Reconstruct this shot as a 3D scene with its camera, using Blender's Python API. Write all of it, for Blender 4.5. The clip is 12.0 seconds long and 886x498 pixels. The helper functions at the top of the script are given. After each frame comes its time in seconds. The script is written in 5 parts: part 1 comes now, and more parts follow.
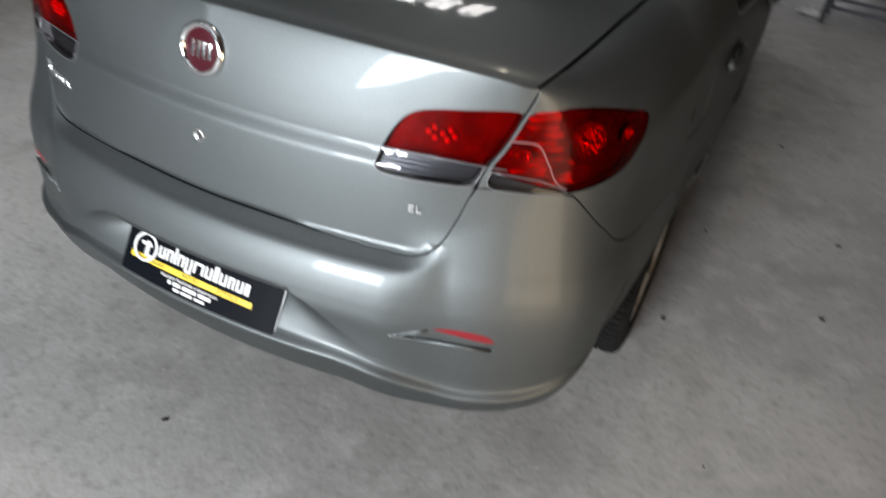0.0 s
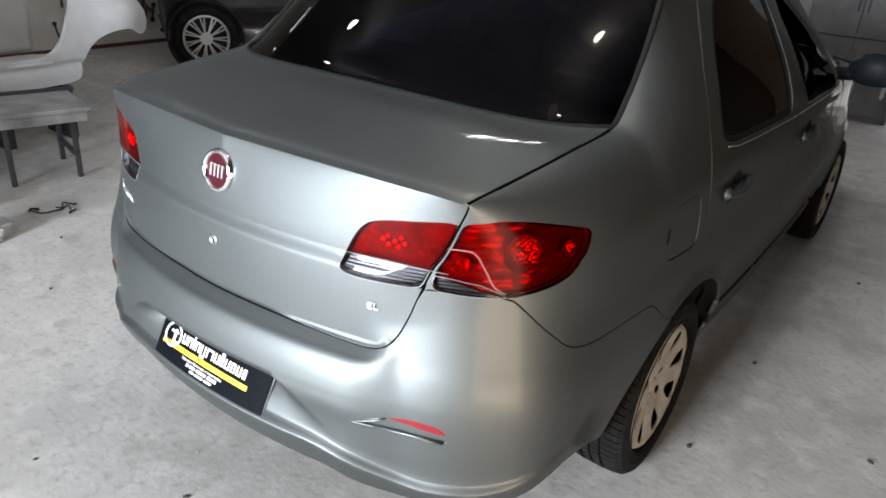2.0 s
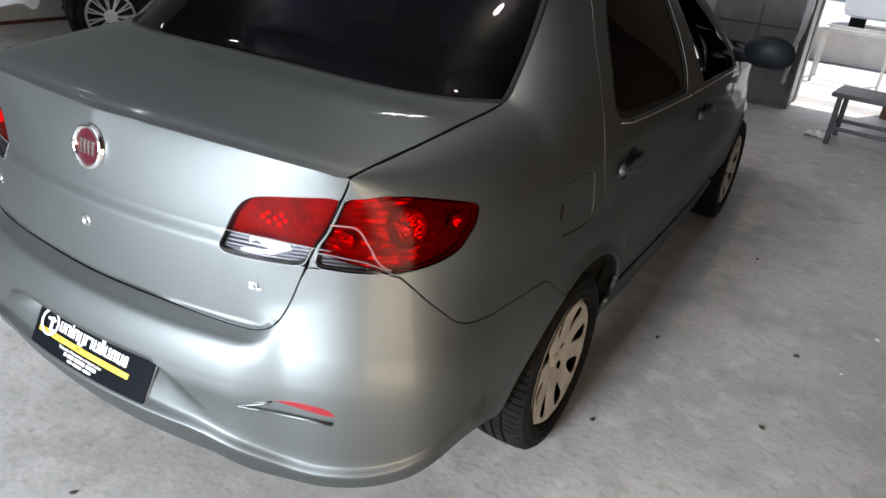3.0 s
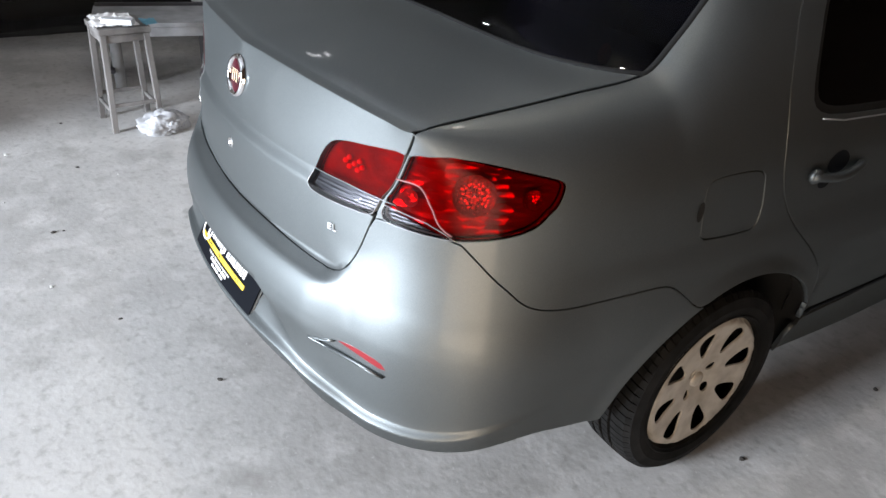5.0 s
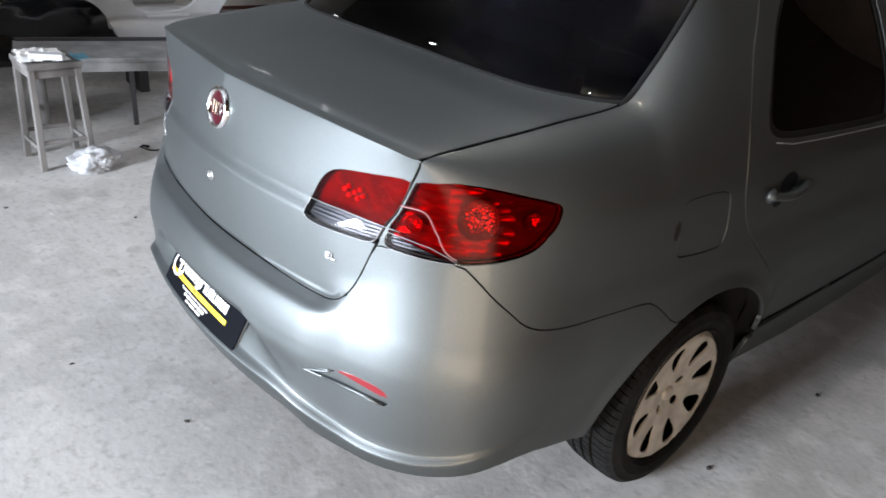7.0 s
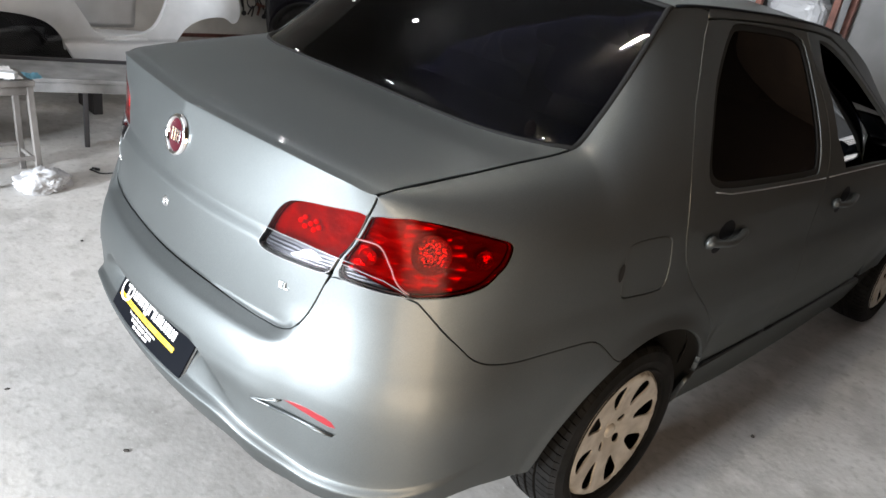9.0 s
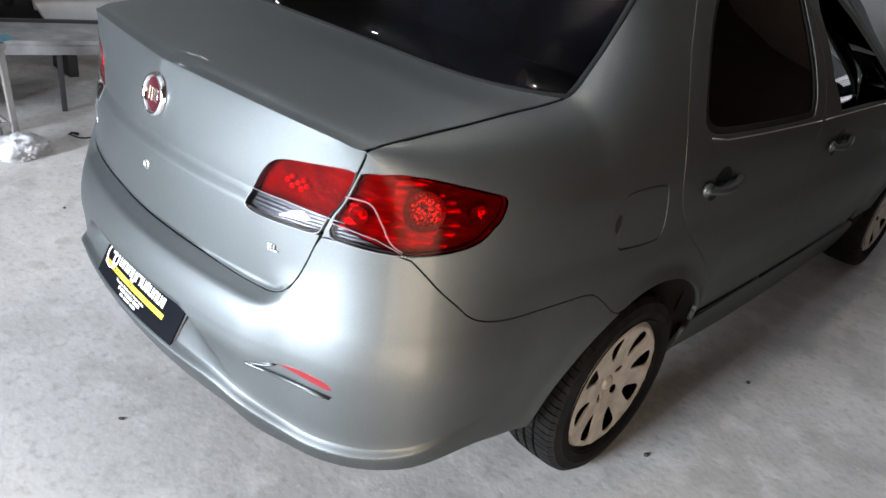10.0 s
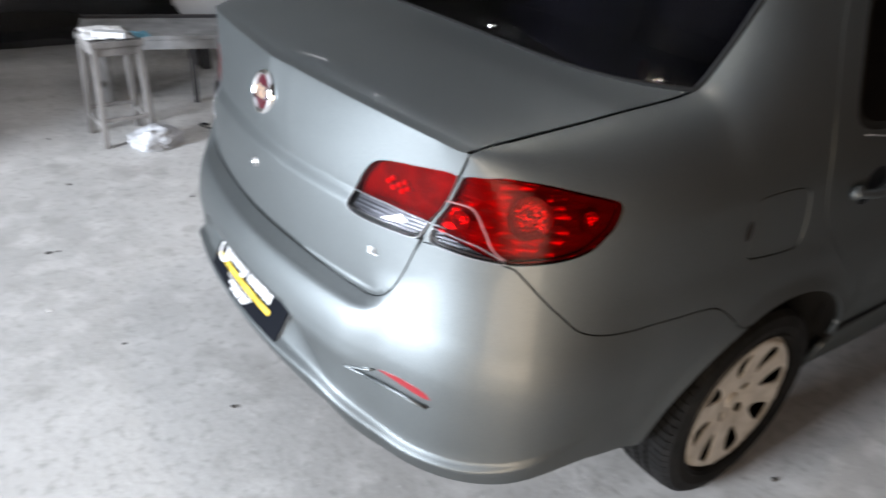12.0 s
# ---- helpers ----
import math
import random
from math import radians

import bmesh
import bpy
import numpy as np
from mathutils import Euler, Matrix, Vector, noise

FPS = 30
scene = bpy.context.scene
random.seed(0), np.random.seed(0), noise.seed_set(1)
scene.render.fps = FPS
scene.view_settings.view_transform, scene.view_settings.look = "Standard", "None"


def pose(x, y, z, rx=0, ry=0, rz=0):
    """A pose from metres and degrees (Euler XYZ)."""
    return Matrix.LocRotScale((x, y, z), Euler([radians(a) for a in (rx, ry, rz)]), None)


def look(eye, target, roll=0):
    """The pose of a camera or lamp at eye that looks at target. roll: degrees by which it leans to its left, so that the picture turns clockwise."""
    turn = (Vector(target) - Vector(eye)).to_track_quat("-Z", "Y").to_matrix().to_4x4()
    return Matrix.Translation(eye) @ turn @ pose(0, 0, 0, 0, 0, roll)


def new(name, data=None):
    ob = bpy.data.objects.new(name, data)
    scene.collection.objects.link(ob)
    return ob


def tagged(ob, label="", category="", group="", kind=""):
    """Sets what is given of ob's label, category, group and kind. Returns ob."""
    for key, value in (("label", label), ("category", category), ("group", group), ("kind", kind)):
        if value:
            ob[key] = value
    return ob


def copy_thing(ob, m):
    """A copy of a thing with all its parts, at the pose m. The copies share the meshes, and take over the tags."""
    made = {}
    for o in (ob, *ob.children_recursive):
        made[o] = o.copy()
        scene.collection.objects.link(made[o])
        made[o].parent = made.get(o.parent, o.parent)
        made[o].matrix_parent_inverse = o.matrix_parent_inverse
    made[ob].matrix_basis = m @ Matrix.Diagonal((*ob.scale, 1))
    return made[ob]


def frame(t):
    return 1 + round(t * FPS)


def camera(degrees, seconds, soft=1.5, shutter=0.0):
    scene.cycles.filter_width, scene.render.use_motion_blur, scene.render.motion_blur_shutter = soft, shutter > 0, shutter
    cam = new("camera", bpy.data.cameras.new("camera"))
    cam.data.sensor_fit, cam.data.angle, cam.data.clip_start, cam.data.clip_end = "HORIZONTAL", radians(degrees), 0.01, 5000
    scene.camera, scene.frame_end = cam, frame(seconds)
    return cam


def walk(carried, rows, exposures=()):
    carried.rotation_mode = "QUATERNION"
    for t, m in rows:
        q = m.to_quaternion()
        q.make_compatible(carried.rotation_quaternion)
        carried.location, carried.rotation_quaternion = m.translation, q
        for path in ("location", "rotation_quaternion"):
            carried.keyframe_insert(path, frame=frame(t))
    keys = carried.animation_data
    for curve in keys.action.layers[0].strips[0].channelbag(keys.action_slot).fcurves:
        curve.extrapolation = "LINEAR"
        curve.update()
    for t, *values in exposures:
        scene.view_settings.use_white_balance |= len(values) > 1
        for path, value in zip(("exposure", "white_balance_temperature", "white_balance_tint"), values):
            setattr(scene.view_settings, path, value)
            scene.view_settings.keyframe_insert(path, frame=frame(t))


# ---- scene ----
from mathutils import geometry

cam = camera(63.2, 12.0, shutter=0.5)
PATH = [
    (0, (0.897, -0.852, 1.463), (0.265, 0.666, 0.324), 7.8),
    (0.5, (1.036, -0.829, 1.495), (0.09, 0.642, 0.523), 5.9),
    (1, (1.177, -0.811, 1.512), (0.147, 0.621, 0.568), 4.6),
    (1.5, (1.239, -0.813, 1.518), (0.176, 0.627, 0.625), 3.6),
    (2, (1.267, -0.829, 1.523), (0.216, 0.645, 0.672), 3.9),
    (2.5, (1.3, -0.823, 1.513), (0.37, 0.73, 0.662), 5.0),
    (2.7, (1.314, -0.811, 1.508), (0.439, 0.766, 0.643), 5.4),
    (4.3, (1.502, -0.457, 1.474), (0.297, 0.787, 0.474), 11.2),
    (4.5, (1.551, -0.443, 1.48), (0.214, 0.64, 0.46), 8.6),
    (5, (1.58, -0.419, 1.5), (0.169, 0.571, 0.485), 4.5),
    (5.5, (1.553, -0.42, 1.498), (0.205, 0.659, 0.489), 2.1),
    (6, (1.514, -0.476, 1.506), (0.196, 0.646, 0.503), 2.1),
    (6.5, (1.505, -0.553, 1.504), (0.131, 0.594, 0.614), 4.4),
    (7, (1.51, -0.569, 1.484), (0.195, 0.63, 0.571), 6.1),
    (7.5, (1.532, -0.583, 1.501), (0.243, 0.719, 0.699), 8.6),
    (7.7, (1.54, -0.598, 1.503), (0.254, 0.724, 0.731), 9.7),
    (9.3, (1.524, -0.589, 1.495), (0.267, 0.724, 0.66), 9.5),
    (9.5, (1.517, -0.579, 1.494), (0.289, 0.735, 0.62), 8.6),
    (10, (1.501, -0.572, 1.479), (0.303, 0.743, 0.567), 8.6),
    (10.5, (1.491, -0.583, 1.483), (0.261, 0.715, 0.586), 8.7),
    (11, (1.473, -0.566, 1.49), (0.299, 0.767, 0.57), 8.0),
    (11.5, (1.464, -0.561, 1.488), (0.271, 0.75, 0.562), 9.4),
    (12, (1.452, -0.495, 1.481), (0.065, 0.558, 0.497), 5.0),
]
walk(cam, [(t, look(eye, target, roll)) for t, eye, target, roll in PATH],
     exposures=[(0, -.8, 6820, 12), (.5, -.5, 6780, 12), (1, -.25, 6760, 12), (1.5, -.1, 6760, 12), (2.7, .02, 6720, 12), (4.3, .02, 6450, 13), (6, .0, 6450, 13), (7.7, .1, 6450, 13), (9.3, .38, 6820, 12), (9.6, .33, 6740, 12), (10, .18, 6450, 13), (12, .08, 6450, 13)])

# ---------- world, light ----------
world = bpy.data.worlds.new("world")
scene.world = world
world.use_nodes = True
wn = world.node_tree.nodes
sky = wn.new("ShaderNodeTexSky")
sky.sky_type, sky.sun_disc, sky.sun_elevation, sky.sun_rotation = "NISHITA", False, radians(71), radians(27)
world.node_tree.links.new(sky.outputs[0], wn["Background"].inputs[0])
wn["Background"].inputs[1].default_value = 0.15


def area_lamp(name, m, sx, sy, power, colour):
    data = bpy.data.lights.new(name, "AREA")
    data.shape, data.size, data.size_y, data.energy, data.color = "RECTANGLE", sx, sy, power, colour
    ob = new(name, data)
    ob.matrix_world = m
    return ob


# daylight that comes in through the doorways
area_lamp("daylight_rear_door", look((-.02, -6.44, 1.70), (-.02, 1.0, 1.1)), 1.9, 2.0, 1480, (0.84, 0.92, 1.0))
# unseen hatch, assumed from a thin warm reflection, widened to warm the quarter panel
area_lamp("daylight_side_hatch", look((2.46, -.95, .53), (0, -.95, .53)), 1.7, .96, 31, (1.0, 0.76, 0.50))
area_lamp("daylight_front_door", look((1.07, 7.2, .61), (1.1, 2.0, 0.1)), .74, 1.15, 3.0, (0.96, 0.98, 1.0))
sun = new("sun", bpy.data.lights.new("sun", "SUN"))
sun.data.energy, sun.data.angle, sun.data.color = 5.0, radians(0.5), (1.0, 0.96, 0.9)
sun.matrix_world = look((0, 0, 20), (-3, -6, 0))

# ---------- materials ----------


def mat(name, colour=(0.5, 0.5, 0.5), rough=0.5, metal=0.0, **inputs):
    m = bpy.data.materials.new(name)
    m.use_nodes = True
    b = m.node_tree.nodes["Principled BSDF"]
    b.inputs["Base Color"].default_value = (*colour, 1)
    b.inputs["Roughness"].default_value = rough
    b.inputs["Metallic"].default_value = metal
    for key, value in inputs.items():
        b.inputs[key.replace("_", " ")].default_value = value
    return m


def noise_mix(m, scale, dark, light, low=0.35, high=0.65, detail=6, socket="Base Color", coords="Object", stretch=(1, 1, 1)):
    """Feeds the socket with a ramp between two colours (or greys) over a noise of that scale."""
    nt = m.node_tree
    tc, mp, no, ra = (nt.nodes.new(k) for k in ("ShaderNodeTexCoord", "ShaderNodeMapping", "ShaderNodeTexNoise", "ShaderNodeValToRGB"))
    mp.inputs["Scale"].default_value = stretch
    no.inputs["Scale"].default_value, no.inputs["Detail"].default_value = scale, detail
    for el, pos, col in zip(ra.color_ramp.elements, (low, high), (dark, light)):
        el.position = pos
        el.color = (*col, 1) if isinstance(col, tuple) else (col, col, col, 1)
    nt.links.new(tc.outputs[coords], mp.inputs[0])
    nt.links.new(mp.outputs[0], no.inputs["Vector"])
    nt.links.new(no.outputs[0], ra.inputs[0])
    if socket:
        nt.links.new(ra.outputs[0], nt.nodes["Principled BSDF"].inputs[socket])
    return ra


def bumpy(m, scale, strength, distance=0.002, detail=4):
    nt = m.node_tree
    tc, no, bu = (nt.nodes.new(k) for k in ("ShaderNodeTexCoord", "ShaderNodeTexNoise", "ShaderNodeBump"))
    no.inputs["Scale"].default_value, no.inputs["Detail"].default_value = scale, detail
    bu.inputs["Strength"].default_value, bu.inputs["Distance"].default_value = strength, distance
    nt.links.new(tc.outputs["Object"], no.inputs["Vector"])
    nt.links.new(no.outputs[0], bu.inputs["Height"])
    nt.links.new(bu.outputs[0], nt.nodes["Principled BSDF"].inputs["Normal"])
    return m


def glass_mat(name, tint, gloss=0.02, ior=1.5):
    """A thin pane: clear or tinted, with the gloss that Fresnel gives it."""
    m = bpy.data.materials.new(name)
    m.use_nodes = True
    nt = m.node_tree
    nt.nodes.remove(nt.nodes["Principled BSDF"])
    tr, gl, fr, mx = (nt.nodes.new(k) for k in ("ShaderNodeBsdfTransparent", "ShaderNodeBsdfGlossy", "ShaderNodeFresnel", "ShaderNodeMixShader"))
    tr.inputs[0].default_value = (*tint, 1)
    gl.inputs["Roughness"].default_value = gloss
    fr.inputs["IOR"].default_value = ior
    nt.links.new(fr.outputs[0], mx.inputs[0])
    nt.links.new(tr.outputs[0], mx.inputs[1])
    nt.links.new(gl.outputs[0], mx.inputs[2])
    nt.links.new(mx.outputs[0], nt.nodes["Material Output"].inputs[0])
    return m


def add_layer(m, scale, low, high, colour, detail=8, stretch=(1, 1, 1)):
    """Lays a second colour over the base colour where a noise is high."""
    nt = m.node_tree
    b = nt.nodes["Principled BSDF"]
    src = b.inputs["Base Color"].links[0].from_socket
    ra = noise_mix(m, scale, 0.0, 1.0, low, high, detail, None, "Object", stretch)
    mx = nt.nodes.new("ShaderNodeMix")
    mx.data_type = "RGBA"
    nt.links.new(ra.outputs[0], mx.inputs[0])
    nt.links.new(src, mx.inputs[6])
    mx.inputs[7].default_value = (*colour, 1)
    nt.links.new(mx.outputs[2], b.inputs["Base Color"])


PAINT = mat("silver_paint", (0.25, 0.26, 0.258), 0.38, 0.95, Coat_Weight=0.2, Coat_Roughness=0.04, Specular_Tint=(0.3, 0.295, 0.285, 1))
noise_mix(PAINT, 900, (0.122, 0.134, 0.136), (0.166, 0.181, 0.184), 0.3, 0.7, 2)
noise_mix(PAINT, 3.0, 0.51, 0.55, 0.3, 0.7, 4, "Roughness")
BLACK = mat("black_plastic", (0.007, 0.009, 0.012), 0.45, Specular_IOR_Level=0.08)
# black for underseal, and for shade in gaps, notches and wheel openings
VOID = mat("underseal_and_shade", (0.006, 0.006, 0.006), 0.9)
# near black: the shade round the wheels is put into the rubber's colour
RUBBER = bumpy(mat("tyre_rubber", (0.02, 0.02, 0.021), 0.8, Specular_IOR_Level=0.18), 260, 0.3, 0.001)
noise_mix(RUBBER, 22, (0.003, 0.003, 0.003), (0.013, 0.0125, 0.012), 0.35, 0.75)
CHROME = mat("chrome", (0.85, 0.85, 0.86), 0.08, 1.0)
SATIN = mat("satin_silver", (0.6, 0.6, 0.6), 0.3, 1.0)
HOUSING = bumpy(mat("lamp_housing", (0.40, 0.40, 0.40), 0.4, 0.1), 55, 0.5, 0.004, 1)


def facets(m, scale, strength, distance, stretch=(1, 1, 1)):
    """Small moulded facets as relief."""
    nt = m.node_tree
    tc, mp, vo, bu = (nt.nodes.new(k) for k in ("ShaderNodeTexCoord", "ShaderNodeMapping", "ShaderNodeTexVoronoi", "ShaderNodeBump"))
    mp.inputs["Scale"].default_value = stretch
    vo.inputs["Scale"].default_value = scale
    bu.inputs["Strength"].default_value, bu.inputs["Distance"].default_value = strength, distance
    nt.links.new(tc.outputs["Object"], mp.inputs[0])
    nt.links.new(mp.outputs[0], vo.inputs["Vector"])
    nt.links.new(vo.outputs["Distance"], bu.inputs["Height"])
    nt.links.new(bu.outputs[0], nt.nodes["Principled BSDF"].inputs["Normal"])
    return m


LAMPBACK = facets(mat("lamp_reflector", (0.30, 0.30, 0.30), 0.18, 0.7), 26, 0.55, 0.010, (1, 1, 2.6))
LAMPSMOOTH = mat("lamp_inner_cover", (0.17, 0.17, 0.17), 0.45, 0.2)
noise_mix(LAMPSMOOTH, 20, (0.07, 0.07, 0.07), (0.15, 0.15, 0.15), 0.35, 0.65, 2)
bumpy(LAMPSMOOTH, 40, 0.6, 0.006, 2)
TRIMGREY = mat("lens_edge_grey", (0.22, 0.22, 0.23), 0.4, 0.5)
BOWL = facets(mat("lamp_bowl", (0.45, 0.45, 0.45), 0.15, 0.8), 110, 0.7, 0.004)
CLEARBACK = mat("clear_lamp_back", (0.055, 0.055, 0.06), 0.35, 0.8)
RIB = mat("pale_lens_rib", (0.24, 0.10, 0.10), 0.5)
nt = CLEARBACK.node_tree
tc, wv, bu = (nt.nodes.new(k) for k in ("ShaderNodeTexCoord", "ShaderNodeTexWave", "ShaderNodeBump"))
wv.bands_direction = "Z"
wv.inputs["Scale"].default_value, wv.inputs["Distortion"].default_value = 45, 1.5
bu.inputs["Strength"].default_value, bu.inputs["Distance"].default_value = 0.3, 0.002
nt.links.new(tc.outputs["Object"], wv.inputs["Vector"])
nt.links.new(wv.outputs[0], bu.inputs["Height"])
nt.links.new(bu.outputs[0], nt.nodes["Principled BSDF"].inputs["Normal"])
WHEEL = mat("wheel_paint", (0.60, 0.55, 0.47), 0.42, 0.25)
noise_mix(WHEEL, 18, (0.34, 0.30, 0.245), (0.53, 0.49, 0.43), 0.3, 0.62)
SEAL = mat("rubber_seal", (0.010, 0.010, 0.010), 0.85, Specular_IOR_Level=0.2)
REAR_TINT = glass_mat("rear_tinted_glass", (0.20, 0.20, 0.30), 0.01, 1.22)
TINT = glass_mat("tinted_glass", (0.009, 0.009, 0.011), 0.01, 1.24)
CLEAR = glass_mat("clear_lens", (0.85, 0.86, 0.88), 0.02)
RED = glass_mat("red_lens", (0.80, 0.016, 0.020), 0.16, 1.18)
REFLECTOR = mat("red_reflector", (0.20, 0.008, 0.014), 0.35, Coat_Weight=0.15)
BOARD = mat("board_black", (0.0035, 0.0045, 0.007), 0.45, Specular_IOR_Level=0.06)
WHITE = mat("board_white", (0.85, 0.85, 0.85), 0.5)
YELLOW = mat("board_yellow", (0.85, 0.62, 0.06), 0.5)
INK = mat("board_ink", (0.03, 0.03, 0.02), 0.5)
MAROON = mat("badge_maroon", (0.050, 0.005, 0.010), 0.4, Specular_IOR_Level=0.15)
ORANGE = mat("orange_plastic", (0.8, 0.12, 0.02), 0.5)
CLOTH = bumpy(mat("seat_cloth", (0.03, 0.03, 0.034), 0.95), 300, 0.4)

CONCRETE = mat("concrete", (0.222, 0.222, 0.222), 0.7)
noise_mix(CONCRETE, 1.1, (0.400, 0.396, 0.387), (0.500, 0.495, 0.483), 0.34, 0.66, 12)
add_layer(CONCRETE, 3.2, 0.47, 0.72, (0.360, 0.353, 0.341), 14)
add_layer(CONCRETE, 0.8, 0.50, 0.66, (0.520, 0.516, 0.505), 12)
add_layer(CONCRETE, 8, 0.50, 0.74, (0.550, 0.545, 0.533), 14)
add_layer(CONCRETE, 5.5, 0.57, 0.74, (0.330, 0.322, 0.309), 14)
add_layer(CONCRETE, 30, 0.52, 0.80, (0.310, 0.302, 0.290), 10)
add_layer(CONCRETE, 70, 0.66, 0.74, (0.570, 0.568, 0.560), 4)
noise_mix(CONCRETE, 7, 0.5, 0.85, 0.3, 0.7, 6, "Roughness")
bumpy(CONCRETE, 45, 0.3, 0.004, 10)
WALLWHITE = mat("wall_paint_white", (0.7, 0.7, 0.68), 0.7)
noise_mix(WALLWHITE, 2.2, (0.50, 0.50, 0.485), (0.70, 0.70, 0.68), 0.3, 0.6, 8)
# brown walls; the dimness of this side is put into the dark colour
WALLBROWN = mat("wall_dim_brown", (0.10, 0.085, 0.07), 0.8)
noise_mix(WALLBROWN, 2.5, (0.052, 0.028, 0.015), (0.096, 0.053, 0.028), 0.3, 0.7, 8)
WALLGREY = mat("wall_grey", (0.3, 0.3, 0.3), 0.8)
noise_mix(WALLGREY, 2.0, (0.20, 0.203, 0.206), (0.30, 0.303, 0.306), 0.3, 0.7, 8)
CEIL = mat("ceiling_sheet", (0.16, 0.16, 0.165), 0.7)
noise_mix(CEIL, 1.3, (0.27, 0.27, 0.277), (0.36, 0.36, 0.37), 0.3, 0.7, 8)
PRIMER = mat("primer_white", (0.62, 0.64, 0.66), 0.5)
noise_mix(PRIMER, 6, (0.44, 0.455, 0.47), (0.55, 0.565, 0.58), 0.3, 0.7)
WOOD = mat("grey_wood", (0.35, 0.32, 0.29), 0.75)
noise_mix(WOOD, 9, (0.075, 0.070, 0.066), (0.215, 0.205, 0.198), 0.3, 0.7, 8, stretch=(1, 1, 0.2))
STEEL = mat("dark_steel", (0.05, 0.05, 0.055), 0.5, 0.6)
DUSTY = mat("dusty_board", (0.33, 0.335, 0.34), 0.75)
noise_mix(DUSTY, 7, (0.15, 0.153, 0.157), (0.30, 0.303, 0.308), 0.3, 0.7)
BAG = bumpy(mat("plastic_bag", (0.42, 0.43, 0.45), 0.35), 25, 0.35, 0.008)
BLACKPAINT = mat("black_car_paint", (0.008, 0.008, 0.012), 0.2, 0.0, Coat_Weight=1.0)


def glow(name, colour, strength):
    m = mat(name, (0.8, 0.8, 0.8), 0.5)
    m.node_tree.nodes["Principled BSDF"].inputs["Emission Color"].default_value = (*colour, 1)
    m.node_tree.nodes["Principled BSDF"].inputs["Emission Strength"].default_value = strength
    return m


TUBE = glow("tube_glow", (0.97, 0.98, 1.0), 80)
TUBE_FAR = glow("far_tube_glow", (0.95, 0.98, 1.0), 22)
BULB = glow("bulb_glow", (0.95, 0.98, 1.0), 350)
BULB_BRIGHT = glow("bright_bulb_glow", (1.0, 0.88, 0.70), 300)
REDPAINT = mat("red_stripe", (0.22, 0.05, 0.035), 0.6)
noise_mix(REDPAINT, 9, (0.05, 0.025, 0.02), (0.16, 0.05, 0.04), 0.3, 0.7)
YARD = mat("yard_concrete", (0.5, 0.5, 0.48), 0.8)
noise_mix(YARD, 1.2, (0.62, 0.62, 0.60), (0.76, 0.76, 0.74), 0.3, 0.7, 8)
YARDWALL = mat("yard_wall", (0.5, 0.48, 0.45), 0.85)
noise_mix(YARDWALL, 3, (0.40, 0.385, 0.36), (0.56, 0.54, 0.51), 0.3, 0.7, 8)
HAZE = mat("hazy_trees", (0.3, 0.34, 0.3), 0.9)
noise_mix(HAZE, .6, (0.16, 0.20, 0.16), (0.5, 0.54, 0.52), 0.35, 0.6, 8)
BLUE = mat("blue_cloth", (0.10, 0.27, 0.36), 0.9)
GREEN = bumpy(mat("green_cloth", (0.16, 0.50, 0.03), 0.95), 90, 0.8, 0.006)
RUST = mat("red_brown_steel", (0.16, 0.06, 0.045), 0.6)
noise_mix(RUST, 12, (0.10, 0.035, 0.025), (0.22, 0.09, 0.065), 0.3, 0.7)
CABGREY = mat("cabinet_grey", (0.10, 0.10, 0.105), 0.5, 0.2)
noise_mix(CABGREY, 5, (0.075, 0.075, 0.08), (0.13, 0.13, 0.135), 0.3, 0.7)
PALE = mat("pale_paint", (0.6, 0.6, 0.58), 0.6)
noise_mix(PALE, 8, (0.5, 0.5, 0.48), (0.68, 0.68, 0.66), 0.3, 0.7)
DARKBIT = mat("dark_dirt", (0.05, 0.045, 0.04), 0.8)

# ---------- geometry helpers ----------


def part(name, verts, faces, material, parent=None, label="", normals=None, smooth=True):
    me = bpy.data.meshes.new(name)
    me.from_pydata([tuple(map(float, v)) for v in verts], [], [tuple(map(int, f)) for f in faces])
    me.materials.append(material)
    if smooth:
        me.polygons.foreach_set("use_smooth", [True] * len(me.polygons))
    me.update()
    if normals is not None:
        me.normals_split_custom_set_from_vertices([tuple(map(float, n)) for n in normals])
    ob = new(name, me)
    if parent:
        ob.parent = parent
    return tagged(ob, label)


def bm_part(name, bm, material, parent=None, label="", smooth=False):
    me = bpy.data.meshes.new(name)
    bm.normal_update()
    bm.to_mesh(me)
    bm.free()
    me.materials.append(material)
    if smooth:
        me.polygons.foreach_set("use_smooth", [True] * len(me.polygons))
    ob = new(name, me)
    if parent:
        ob.parent = parent
    return tagged(ob, label)


def thing(name, label, category, group="", kind="", at=(0, 0, 0), turn=0):
    ob = tagged(new(name), label, category, group, kind)
    ob.matrix_world = pose(*at, 0, 0, turn)
    return ob


def add_box(bm, size, at=(0, 0, 0), turn=(0, 0, 0), bevel=0.0):
    r = bmesh.ops.create_cube(bm, size=1, matrix=pose(*at, *turn) @ Matrix.Diagonal((*size, 1)))
    if bevel:
        edges = {e for v in r["verts"] for e in v.link_edges}
        bmesh.ops.bevel(bm, geom=list(edges), offset=bevel, segments=2, affect="EDGES", profile=0.6)


def box(name, size, at, material, parent=None, label="", bevel=0.004, turn=(0, 0, 0)):
    bm = bmesh.new()
    add_box(bm, size, at, turn, bevel)
    return bm_part(name, bm, material, parent, label)


